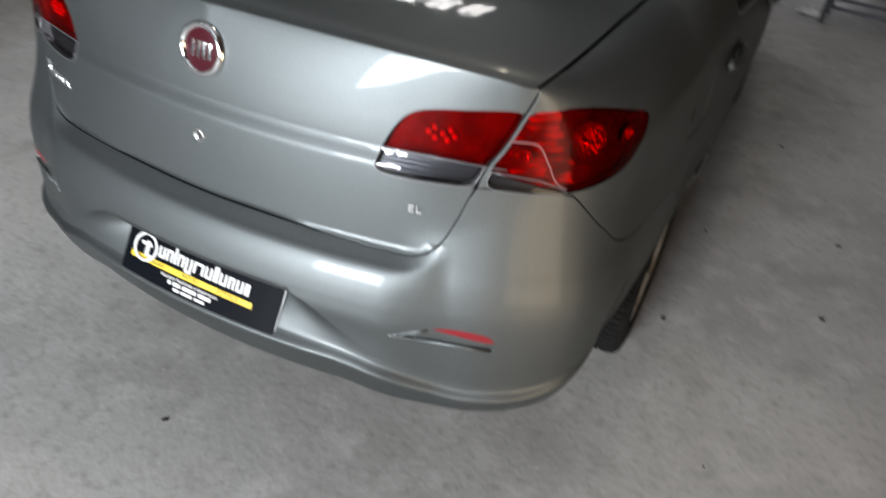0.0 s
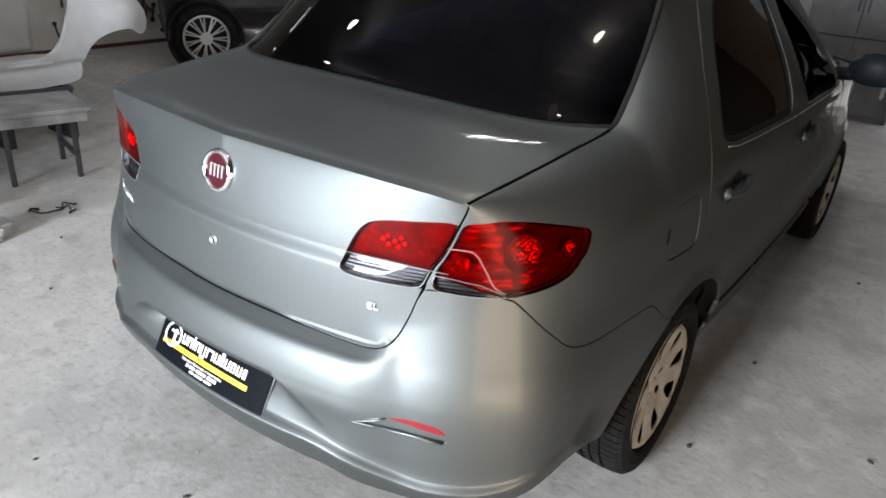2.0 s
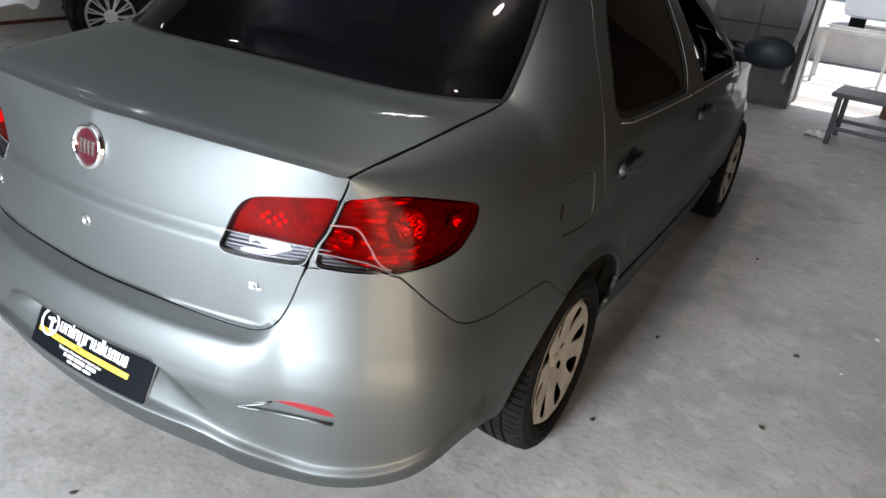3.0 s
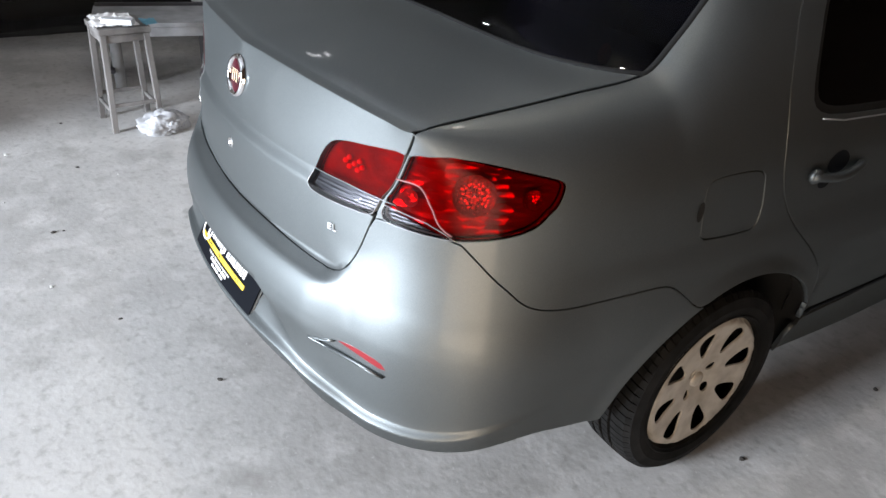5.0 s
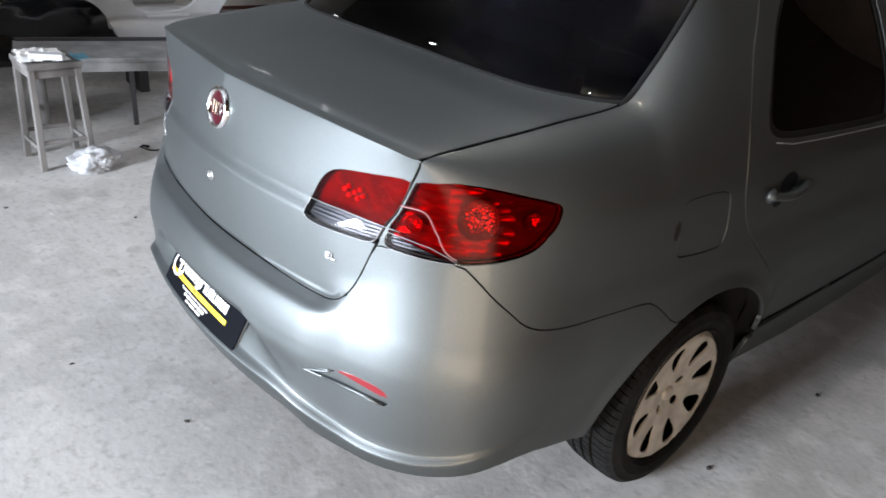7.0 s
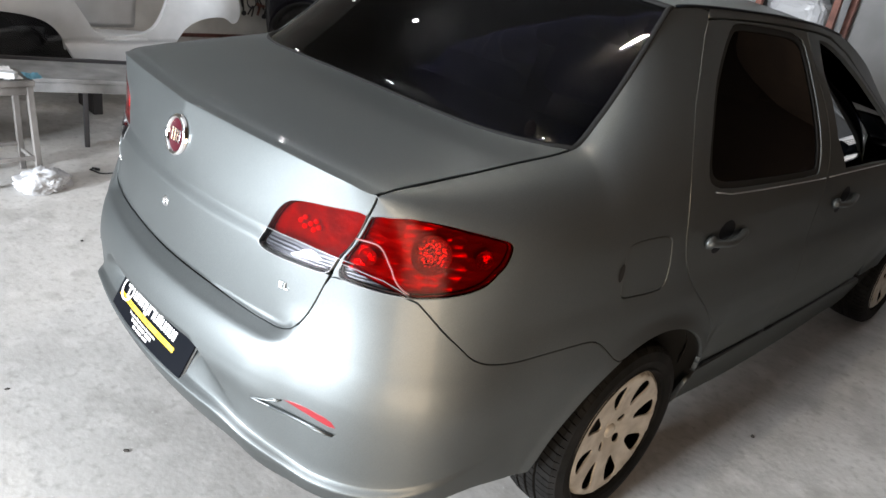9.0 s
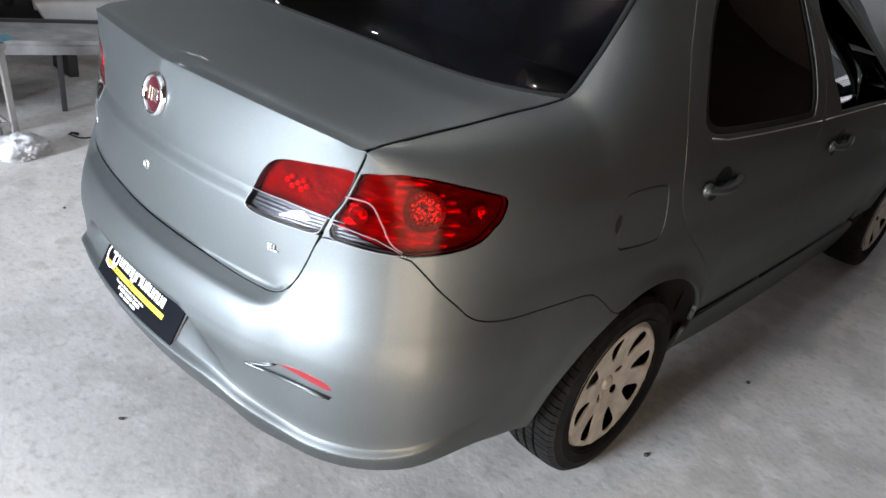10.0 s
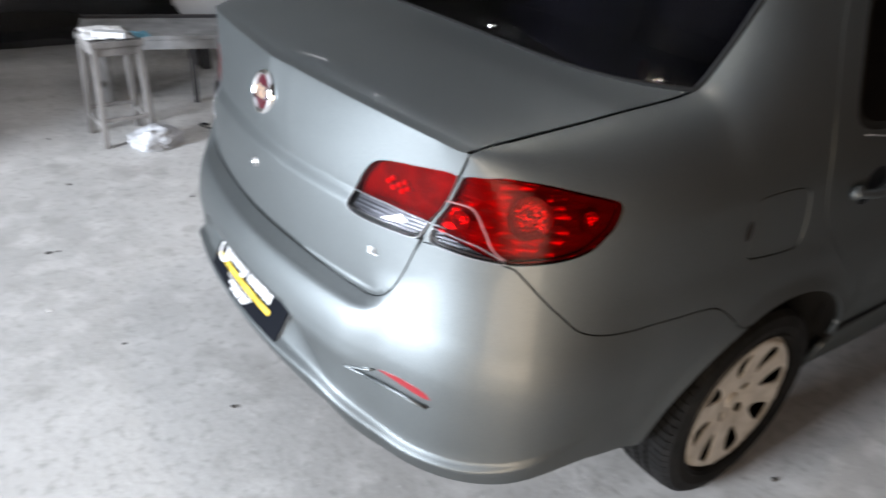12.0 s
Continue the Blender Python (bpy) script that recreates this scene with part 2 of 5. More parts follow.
def add_bar(bm, a, b, r, seg=10, r2=None):
    a, b = Vector(a), Vector(b)
    m = Matrix.Translation((a + b) / 2) @ (b - a).to_track_quat("Z", "Y").to_matrix().to_4x4()
    bmesh.ops.create_cone(bm, cap_ends=True, segments=seg, radius1=r, radius2=r if r2 is None else r2, depth=(b - a).length, matrix=m)


def tube(name, points, r, material, parent=None, label="", seg=8, closed=False):
    """A round bar that follows the points."""
    ps = [Vector(p) for p in points]
    verts, faces, n = [], [], len(ps)
    for i, p in enumerate(ps):
        a = ps[(i - 1) % n] if closed or i else ps[0]
        b = ps[(i + 1) % n] if closed or i < n - 1 else ps[-1]
        q = (b - a).to_track_quat("Z", "X").to_matrix()
        for k in range(seg):
            w = 2 * math.pi * k / seg
            verts.append(p + q @ Vector((r * math.cos(w), r * math.sin(w), 0)))
    for i in range(n if closed else n - 1):
        for k in range(seg):
            j = (i + 1) % n
            faces.append((i * seg + k, i * seg + (k + 1) % seg, j * seg + (k + 1) % seg, j * seg + k))
    if not closed:
        faces += [tuple(range(seg))[::-1], tuple((n - 1) * seg + k for k in range(seg))]
    return part(name, verts, faces, material, parent, label)


def lathe(name, profile, m, material, parent=None, label="", seg=48, smooth=True, keep=None):
    """Turns a profile of (radius, height) round the Z axis of m."""
    verts, faces, n = [], [], len(profile)
    for k in range(seg):
        w = 2 * math.pi * k / seg
        for r, h in profile:
            verts.append(m @ Vector((r * math.cos(w), r * math.sin(w), h)))
    for k in range(seg):
        for i in range(n - 1):
            if keep is None or keep(i, k):
                a, b = k * n, (k + 1) % seg * n
                faces.append((a + i, b + i, b + i + 1, a + i + 1))
    return part(name, verts, faces, material, parent, label, smooth=smooth)


def writing(name, words, size, m, material, parent=None, depth=0.0006, width=None):
    """Words in the built-in font, as a mesh; width stretches them to that length."""
    cu = bpy.data.curves.new(name, "FONT")
    cu.body, cu.size, cu.extrude, cu.align_x, cu.align_y, cu.resolution_u = words, size, depth, "CENTER", "CENTER", 3
    tmp = bpy.data.objects.new(name, cu)
    scene.collection.objects.link(tmp)
    bpy.context.view_layer.update()
    me = bpy.data.meshes.new_from_object(tmp.evaluated_get(bpy.context.evaluated_depsgraph_get()))
    bpy.data.objects.remove(tmp)
    k = width / max(1e-6, max(v.co.x for v in me.vertices) - min(v.co.x for v in me.vertices)) if width else 1
    me.transform(m @ Matrix.Diagonal((k, 1, 1, 1)))
    me.materials.clear()
    me.materials.append(material)
    ob = new(name, me)
    if parent:
        ob.parent = parent
    return ob


# ---------- the car's skin ----------

def spline(ts, ps):
    """natural/clamped C2 cubic spline through ps at ts; returns function"""
    ts=np.array(ts,float); ps=np.array(ps,float)
    if ps.ndim==1: ps=ps[:,None]
    n=len(ts); h=np.diff(ts); A=np.eye(n); B=np.zeros_like(ps)
    for i in range(1,n-1):
        A[i,i-1],A[i,i],A[i,i+1]=h[i-1],2*(h[i-1]+h[i]),h[i]
        B[i]=6*((ps[i+1]-ps[i])/h[i]-(ps[i]-ps[i-1])/h[i-1])
    M=np.linalg.solve(A,B)
    def f(t):
        t=np.asarray(t,float); i=np.clip(np.searchsorted(ts,t)-1,0,n-2)
        a=(ts[i+1]-t)[...,None]; b=(t-ts[i])[...,None]; hh=h[i][...,None]
        return M[i]*a**3/(6*hh)+M[i+1]*b**3/(6*hh)+(ps[i]/hh-M[i]*hh/6)*a+(ps[i+1]/hh-M[i+1]*hh/6)*b
    return f
def pchip(xs, ys):
    """monotone cubic, returns function"""
    xs=np.array(xs,float); ys=np.array(ys,float)
    if ys.ndim==1: ys=ys[:,None]
    h=np.diff(xs)[:,None]; d=np.diff(ys,axis=0)/h; m=np.zeros_like(ys)
    m[0]=d[0]; m[-1]=d[-1]
    s=d[:-1]*d[1:]>0
    w1=2*h[1:]+h[:-1]; w2=h[1:]+2*h[:-1]
    with np.errstate(all='ignore'):
        m[1:-1]=np.where(s,(w1+w2)/(w1/d[:-1]+w2/d[1:]),0)
    def f(x):
        x=np.clip(np.asarray(x,float),xs[0],xs[-1]); i=np.clip(np.searchsorted(xs,x)-1,0,len(xs)-2)
        t=((x-xs[i])[...,None])/h[i]
        return (2*t**3-3*t**2+1)*ys[i]+(t**3-2*t**2+t)*h[i]*m[i]+(3*t**2-2*t**3)*ys[i+1]+(t**3-t**2)*h[i]*m[i+1]
    return f
def smooth(a,b,x):
    t=np.clip((np.asarray(x,float)-a)/(b-a),0,1); return t*t*(3-2*t)
PLAN=[(0,.076),(.2,.088),(.36,.116),(.5,.157),(.6,.205),(.675,.278),(.722,.375),(.752,.5),(.778,.8),(.795,1.15),(.808,1.7),(.808,2.3),(.79,2.9),(.75,3.4),(.66,3.75),(.48,3.95),(.25,4.04),(0,4.07)]
full=[(-x,y) for x,y in PLAN[:0:-1]]+PLAN
full=np.array(full)
L=np.concatenate([[0],np.cumsum(np.hypot(*np.diff(full,axis=0).T))])
k=len(PLAN)-1
f0=spline(L-L[k],full)
tt=np.linspace(-0.2,L[-1]-L[k],6001); pp=f0(tt); al=np.concatenate([[0],np.cumsum(np.hypot(*np.diff(pp,axis=0).T))]); al-=np.interp(0,tt,al)
def plan(u):
    t=np.interp(u,al,tt); e=1e-4
    p=f0(t); d=f0(t+e)-f0(t-e); d/=np.linalg.norm(d,axis=-1,keepdims=True)
    return p, np.stack([d[...,1],-d[...,0]],-1)      # outward normal
UEND=al[-1]
REAR = pchip([.16, .24, .30, .34, .38, .405, .420, .4285, .4305, .4440, .4460, .460, .50, .57, .60, .625, .645, .660, .670, .6765, .6885, .7005, .7045, .710, .74, .80, .850, .864, .870, .8755, .888, .894, .897, .9],
             [-.08, -.03, .018, .048, .071, .083, .0890, .0915, .0905, .0765, .0755, .0745, .0760, .0805, .0785, .0745, .0695, .0640, .0590, .0545, .0380, .0215, .0165, .0207, .0203, .0190, .0170, .0160, .0142, .0112, .0040, .0016, .0012, .001])
SIDE = pchip([.16, .20, .26, .33, .42, .5, .6, .70, .78, .85, .9], [-.08, -.065, -.045, -.022, -.004, .010, .020, .013, .003, 0, -.002])
CORN = pchip([.16, .24, .30, .34, .38, .405, .420, .4285, .4305, .4440, .4460, .460, .50, .57, .60, .63, .665, .70, .76, .80, .85, .9],
             [-.08, -.03, .010, .034, .053, .0645, .0700, .0725, .0715, .0600, .0592, .0585, .0600, .062, .0605, .056, .0475, .035, .018, .010, .004, 0])
CORN0 = pchip([.16, .24, .30, .36, .42, .47, .50, .57, .60, .63, .665, .70, .76, .80, .85, .9], [-.08, -.03, .006, .036, .053, .0575, .059, .062, .0605, .056, .0475, .035, .018, .010, .004, 0])
HUBY, HUBZ, BASE = 1.005, .285, 2.373
ARCHY, ARCHR = 1.013, .352
POCKET = pchip([.455, .474, .497, .512, .536, .560, .578, .592], [.412, .393, .362, .345, .310, .280, .250, .215])
DEPTH = pchip([.464, .480, .50, .556, .572, .590], [0, .0065, .0160, .0480, .0420, 0])


# the ledge on the bumper follows the lid's rounded lower corner
GAPLIFT = pchip([0, .40, .43, .455, .475, .50, .62], [0, 0, .003, .011, .022, .036, .036])


def RIDGE(au):
    return .475 - .060 * smooth(.30, .58, au) + .025 * smooth(.64, .85, au)


def FALL(t):
    """A ramp from 0 to 1 with softly broken ends."""
    k = .0005
    return .5 * (np.sqrt(t * t + k) - np.sqrt((t - 1) ** 2 + k) + 1)


def lower(u, z):
    """The skin below the shoulder: the plan's curve pushed out by the profiles."""
    p, n = plan(u)
    au = np.abs(u)
    ridge = RIDGE(au)
    zz = z + (.44 - ridge) * (1 - smooth(.50, .60, z)) * (1 - smooth(.8, 1.1, au))
    zr = zz - GAPLIFT(au)[..., 0] * smooth(.60, .66, z) * (1 - smooth(.74, .80, z))
    up = smooth(.58, .70, z)
    top_z = smooth(.74, .80, z)
    wr = 1 - smooth(.38 + .02 * up - .01 * top_z, .53 - .025 * up + .075 * top_z, au)
    ws = smooth(.72, 1.05, au)
    off = wr * REAR(zr)[..., 0] + ws * SIDE(z)[..., 0] + (1 - wr - ws) * (CORN0(zz) + (CORN(zz) - CORN0(zz)) * (1 - smooth(.60, 1.0, au))[..., None])[..., 0]
    off = off - .085 * np.clip(.636 - z, 0, .11) * smooth(1.78, 1.84, au) * (1 - smooth(3.1, 3.3, au))
    edge = POCKET(z)[..., 0]
    off = off - DEPTH(z)[..., 0] * FALL((edge - au) / np.maximum(edge - .195, .025)) * (au < edge + .03) * ((z > .464) & (z < .590))
    for hy in (ARCHY, ARCHY + BASE):
        r = np.hypot(p[..., 1] - hy, z - HUBZ)
        off = off + .011 * np.exp(-((r - .345) / .030) ** 2) * (au > .6)
    q = p + n * off[..., None]
    return np.concatenate([q, np.asarray(z, float)[..., None]], -1)


# upper edge: rear lid edge, seam, glass edge, roof rail, screen pillar, bonnet edge
EU=[0,.36,.55,.655,.70,.76,.90,1.0,1.16,1.25,1.33,1.42,1.49,1.56,1.66,1.8,2.0,2.3,2.75,3.0,3.5,3.95,4.4,5.0]
EP=[(0,.105,1.058),(.355,.14,1.054),(.525,.172,1.046),(.583,.195,1.039),(.594,.225,1.047),(.601,.285,1.055),(.612,.425,1.069),(.618,.52,1.079),(.628,.70,1.10),(.62,.787,1.163),(.606,.866,1.234),(.585,.955,1.314),(.567,1.018,1.368),(.552,1.078,1.405),(.554,1.17,1.413),(.56,1.33,1.415),(.565,1.53,1.413),(.565,1.85,1.402),(.55,2.25,1.365),(.58,2.5,1.28),(.63,2.95,1.03),(.60,3.45,.93),(.5,3.75,.85),(0,4.0,.78)]
EDGE=pchip(EU,EP)
WB=.9; WT=1.4
def body(u,w):
    """skin point for arc u (from the rear centre) and height-like w (.16 to .9 is z, .9 to 1.4 the shoulder and pillars)"""
    u,w=np.broadcast_arrays(np.asarray(u,float),np.asarray(w,float))
    s=np.clip((w-WB)/(WT-WB),0,1)[...,None]; au=np.abs(u)
    P=lower(au,np.minimum(w,WB)); 
    A=lower(au,np.full_like(w,WB)); A1=lower(au,np.full_like(w,WB-.004)); T=(A-A1)/.004
    E=EDGE(au); h=(E[...,2]-WB)
    B=A+T*(h*.45)[...,None]
    # upper control: for the lid/shoulder part it lies outward of the edge, for the pillars below it
    top=smooth(1.12,1.55,au)[...,None]
    out=A-E; out[...,2]=0
    k=.22+.40*smooth(.5,.75,au)[...,None]
    C1=E+out*k+np.array([0,0,-.012])
    C2=E+(A-E)*.36+out*.06
    C=C1*(1-top)+C2*top
    Q=A*(1-s)**3+3*B*s*(1-s)**2+3*C*s*s*(1-s)+E*s**3
    R=np.where((w<WB)[...,None],P,Q)
    R=R.copy(); R[...,0]*=np.where(u<0,-1,1)
    return R



def inside(poly, p):
    """Which of the points p lie in the polygon."""
    poly, p = np.asarray(poly, float), np.asarray(p, float)
    x, y = p[:, 0], p[:, 1]
    res = np.zeros(len(p), bool)
    for (x0, y0), (x1, y1) in zip(poly, np.roll(poly, -1, 0)):
        if y0 != y1:
            res ^= ((y0 > y) != (y1 > y)) & (x < (x1 - x0) * (y - y0) / (y1 - y0) + x0)
    return res


def rounded(poly, times=2):
    p = np.asarray(poly, float)
    for _ in range(times):
        q = np.roll(p, -1, 0)
        p = np.stack([p * .75 + q * .25, p * .25 + q * .75], 1).reshape(-1, 2)
    return p


def dense(p, step):
    out = []
    for a, b in zip(p, np.roll(p, -1, 0)):
        n = max(1, int(math.ceil(np.hypot(*(b - a)) / step)))
        out += [a + (b - a) * i / n for i in range(n)]
    return np.array(out)


def normal_at(f, a, b, e=1e-3):
    d = np.cross(f(a + e, b) - f(a - e, b), f(a, b + e) - f(a, b - e))
    return d / np.maximum(np.linalg.norm(d, axis=-1, keepdims=True), 1e-12)


def shrunk(poly, f, g):
    """The outline drawn in by g metres, measured on the surface f."""
    a, b = poly[:, 0], poly[:, 1]
    e = 1e-3
    mu = np.linalg.norm(f(a + e, b) - f(a - e, b), axis=-1) / (2 * e)
    mw = np.linalg.norm(f(a, b + e) - f(a, b - e), axis=-1) / (2 * e)
    s = np.stack([np.maximum(mu, .1), np.maximum(mw, .1)], 1)
    q = poly
    t = (np.roll(q, -1, 0) - np.roll(q, 1, 0)) * s
    t /= np.maximum(np.linalg.norm(t, axis=1, keepdims=True), 1e-9)
    area = np.sum(q[:, 0] * np.roll(q[:, 1], -1) - np.roll(q[:, 0], -1) * q[:, 1])
    n = np.stack([-t[:, 1], t[:, 0]], 1) * (1 if area > 0 else -1)
    return q + n * g / s


def sheet(name, f, outer, material, parent=None, label="", holes=(), step=.02, lines=(), off=0.0, gap=.0018, rim=.014, mirror=False, rounds=2, creases=(), hole_gap=None):
    """A panel cut out of the surface f(a, b) along an outline, with a turned-in rim along every edge."""
    def prep(poly, g):
        p = np.asarray(poly, float)
        if mirror:
            p = p[::-1] * (-1, 1)
        p = dense(rounded(p, rounds), step * .8)
        return shrunk(p, f, g) if g else p
    rings = [prep(outer, gap)] + [prep(h, -(gap if hole_gap is None else hole_gap)) for h in holes]
    lo, hi = rings[0].min(0), rings[0].max(0)
    bs = np.arange(lo[1], hi[1], step)
    bs = np.array(sorted(set(np.round(np.concatenate([bs, [v for v in lines if lo[1] < v < hi[1]]]), 4))))
    grid = np.stack(np.meshgrid(np.arange(lo[0] + step * .37, hi[0], step), bs, indexing="ij"), -1).reshape(-1, 2)
    ok = inside(rings[0], grid)
    for h in rings[1:]:
        ok &= ~inside(h, grid)
    loops = len(rings)
    rings = rings + [np.asarray(q, float) for q in creases]
    edge = np.concatenate(rings)
    grid = grid[ok]
    if len(grid):
        far = np.ones(len(grid), bool)
        for e0 in edge:
            far &= np.hypot(*(grid - e0).T) > step * .42
        grid = grid[far]
    cons, k = [], 0
    for num, r in enumerate(rings):
        cons += [(k + i, k + (i + 1) % len(r)) for i in range(len(r) - (num >= loops))]
        k += len(r)
    flat = np.concatenate([edge, grid])
    res = geometry.delaunay_2d_cdt([Vector(map(float, v)) for v in flat], cons, [], 0, 1e-6)
    pts = np.array([tuple(v) for v in res[0]])
    tri = np.array([t for t in res[2] if len(t) == 3])
    mid = pts[tri].mean(1)
    keep = inside(rings[0], mid)
    for h in rings[1:loops]:
        keep &= ~inside(h, mid)
    tri = tri[keep]
    used, tri = np.unique(tri, return_inverse=True)
    tri = tri.reshape(-1, 3)
    pts = pts[used]
    nrm = normal_at(f, pts[:, 0], pts[:, 1])
    pos = f(pts[:, 0], pts[:, 1]) + nrm * off
    verts, norms, faces = list(pos), list(nrm), [tuple(t) for t in tri]
    if rim:
        count = {}
        for t in tri:
            for a, b in ((t[0], t[1]), (t[1], t[2]), (t[2], t[0])):
                count[(a, b)] = count.get((a, b), 0) + 1
        rimmed = [(a, b) for a, b in count if (b, a) not in count]
        side = {}
        for a, b in rimmed:
            d = np.cross(pos[b] - pos[a], nrm[a])
            d /= max(np.linalg.norm(d), 1e-9)
            for v in (a, b):
                side[v] = side.get(v, 0) + d
        idx = {}
        for v, d in side.items():
            d = d / max(np.linalg.norm(d), 1e-9)
            idx[v] = len(verts)
            verts += [pos[v], pos[v] - nrm[v] * .0018 + d * .0010, pos[v] - nrm[v] * rim + d * .0010]
            norms += [nrm[v], (nrm[v] * .5 + d) / np.linalg.norm(nrm[v] * .5 + d), d]
        for a, b in rimmed:
            for i in (0, 1):
                faces.append((idx[b] + i, idx[a] + i, idx[a] + i + 1, idx[b] + i + 1))
    return part(name, verts, faces, material, parent, label, norms)


def patch(name, p, material, parent=None, label="", thick=0.0):
    """A grid of points p[s, t] as a smooth surface; thick adds a back."""
    p = np.asarray(p, float)
    ns, nt = p.shape[:2]
    n = np.cross(np.gradient(p, axis=1), np.gradient(p, axis=0))
    n /= np.maximum(np.linalg.norm(n, axis=-1, keepdims=True), 1e-12)
    verts, norms = list(p.reshape(-1, 3)), list(n.reshape(-1, 3))
    faces = [(i * nt + j, i * nt + j + 1, (i + 1) * nt + j + 1, (i + 1) * nt + j) for i in range(ns - 1) for j in range(nt - 1)]
    if thick:
        k = len(verts)
        verts += list((p - n * thick).reshape(-1, 3))
        norms += list(-n.reshape(-1, 3))
        faces += [tuple(k + v for v in f[::-1]) for f in faces]
        loop = [j for j in range(nt)] + [i * nt + nt - 1 for i in range(1, ns)] + [(ns - 1) * nt + j for j in range(nt - 2, -1, -1)] + [i * nt for i in range(ns - 2, 0, -1)]
        faces += [(b, a, k + a, k + b) for a, b in zip(loop, loop[1:] + loop[:1])]
    return part(name, verts, faces, material, parent, label, norms)


def coons(c0, c1, d0, d1, ns, nt, bulge=0.0):
    """A surface spanned by its rear, front, left and right border curves, raised by bulge in its middle."""
    s, t = np.linspace(0, 1, ns), np.linspace(0, 1, nt)
    a, b, c, d = c0(t), c1(t), d0(s), d1(s)
    S, T = s[:, None, None], t[None, :, None]
    p = (1 - S) * a[None] + S * b[None] + (1 - T) * c[:, None] + T * d[:, None]
    p -= (1 - S) * (1 - T) * a[0] + (1 - S) * T * a[-1] + S * (1 - T) * b[0] + S * T * b[-1]
    p[..., 2] += bulge * np.sin(math.pi * S[..., 0]) * np.sin(math.pi * T[..., 0])
    return p


def mirrored(q):
    return q * np.array([-1, 1, 1])


# ---------- the car ----------
car = thing("car", "silver metallic four-door saloon car with dark tinted windows", "car")

# outlines as (arc from the rear centre, height) on the skin
LID_GAP = [(.386, .699), (.432, .700), (.474, .719), (.500, .765), (.527, .848), (.557, .925), (.586, 1.075), (.607, 1.175), (.632, 1.28), (.658, 1.374)]
INNER_LAMP = [(.352, .868), (.362, .90), (.375, .975), (.394, 1.042), (.418, 1.08), (.476, 1.113), (.535, 1.144), (.60, 1.175), (.592, 1.11), (.560, .945), (.533, .872), (.522, .852), (.47, .852), (.42, .852), (.372, .853), (.357, .859)]
OUTER_LAMP = [(.541, .853), (.556, .90), (.577, .99), (.600, 1.11), (.616, 1.178), (.680, 1.190), (.745, 1.152), (.81, 1.10), (.86, 1.062), (.892, 1.038), (.901, 1.018), (.896, .98), (.88, .915), (.853, .879), (.819, .864), (.775, .855), (.732, .850), (.70, .847), (.64, .848), (.59, .850)]
BUMPER_SEAM = [(.70, .847), (.732, .817), (.771, .776), (.805, .746), (.829, .722), (.858, .707), (.90, .697), (.955, .691), (1.023, .689), (1.111, .687), (1.175, .684), (1.212, .674), (1.257, .639), (1.300, .600)]
SLOT = [(.412, .543), (.470, .541), (.532, .535), (.576, .529), (.600, .531), (.603, .548), (.588, .568), (.540, .575), (.493, .572), (.450, .556)]
RED_BAR = [(.487, .572), (.540, .575), (.588, .568), (.603, .559), (.602, .553), (.588, .552), (.545, .5605), (.510, .5665)]
FUEL = [(1.272, .770), (1.267, .811), (1.257, .870), (1.258, .900), (1.276, .916), (1.340, .915), (1.398, .911), (1.436, .902), (1.448, .867), (1.461, .805), (1.452, .762), (1.393, .760), (1.325, .764)]
DOOR_REAR = [(1.786, .44), (1.79, .52), (1.763, .58), (1.70, .651), (1.641, .702), (1.593, .745), (1.545, .800), (1.510, .862), (1.486, .935), (1.480, 1.009), (1.492, 1.08), (1.540, 1.172), (1.593, 1.231), (1.656, 1.302), (1.708, 1.362), (1.725, 1.378)]
REAR_WINDOW = [(1.563, 1.024), (1.580, .996), (1.645, .980), (1.86, .972), (2.22, .964), (2.245, .975), (2.243, 1.10), (2.262, 1.217), (2.280, 1.314), (2.262, 1.362), (2.03, 1.369), (1.865, 1.371), (1.821, 1.362), (1.753, 1.305), (1.656, 1.202), (1.588, 1.098)]
FRONT_WINDOW = [(2.385, .962), (2.385, 1.36), (2.55, 1.355), (2.75, 1.31), (3.02, 1.12), (3.12, 1.0), (3.12, .965), (2.75, .960)]
ARC = lambda c, a0, a1, r=ARCHR, n=14: [(c + r * math.cos(radians(a0 + (a1 - a0) * i / n)), HUBZ + r * math.sin(radians(a0 + (a1 - a0) * i / n))) for i in range(n + 1)]
UH = 1.478
PROFILE_LINES = [.556, .572, .590, .625, .636, .645, .653, .660, .665, .670, .6735, .6765, .682, .6885, .6945, .7005]
LID_LINES = [.857, .861, .864, .867, .870, .873, .8755, .880, .884, .888, .891, .894, .897, .900]

lid_right = [(0, .703), (.17, .704), (.30, .701)] + LID_GAP
lid = lid_right + [(.5, 1.3765), (.25, 1.3765), (0, 1.3765)] + [(-a, b) for a, b in [(.25, 1.3765), (.5, 1.3765)] + LID_GAP[::-1] + [(.30, .701), (.17, .704)]]
LAMP_HOLE = [(a + (.03 if .52 < a else 0), b) for a, b in INNER_LAMP]
LAMP_HOLE_L = [(-a, b) for a, b in LAMP_HOLE[::-1]]
trunk = sheet("trunk_lid", body, lid, PAINT, car, holes=[LAMP_HOLE, LAMP_HOLE_L], step=.018, lines=LID_LINES, gap=.0026, hole_gap=.0004)
BASE_CURVE = lambda t: np.stack([.626 * (2 * t - 1), .70 - .140 * (1 - (2 * t - 1) ** 6), 1.098 + .006 * (1 - (2 * t - 1) ** 2)], -1)
UC = .655
lip_u = lambda t: UC * (2 * t - 1)


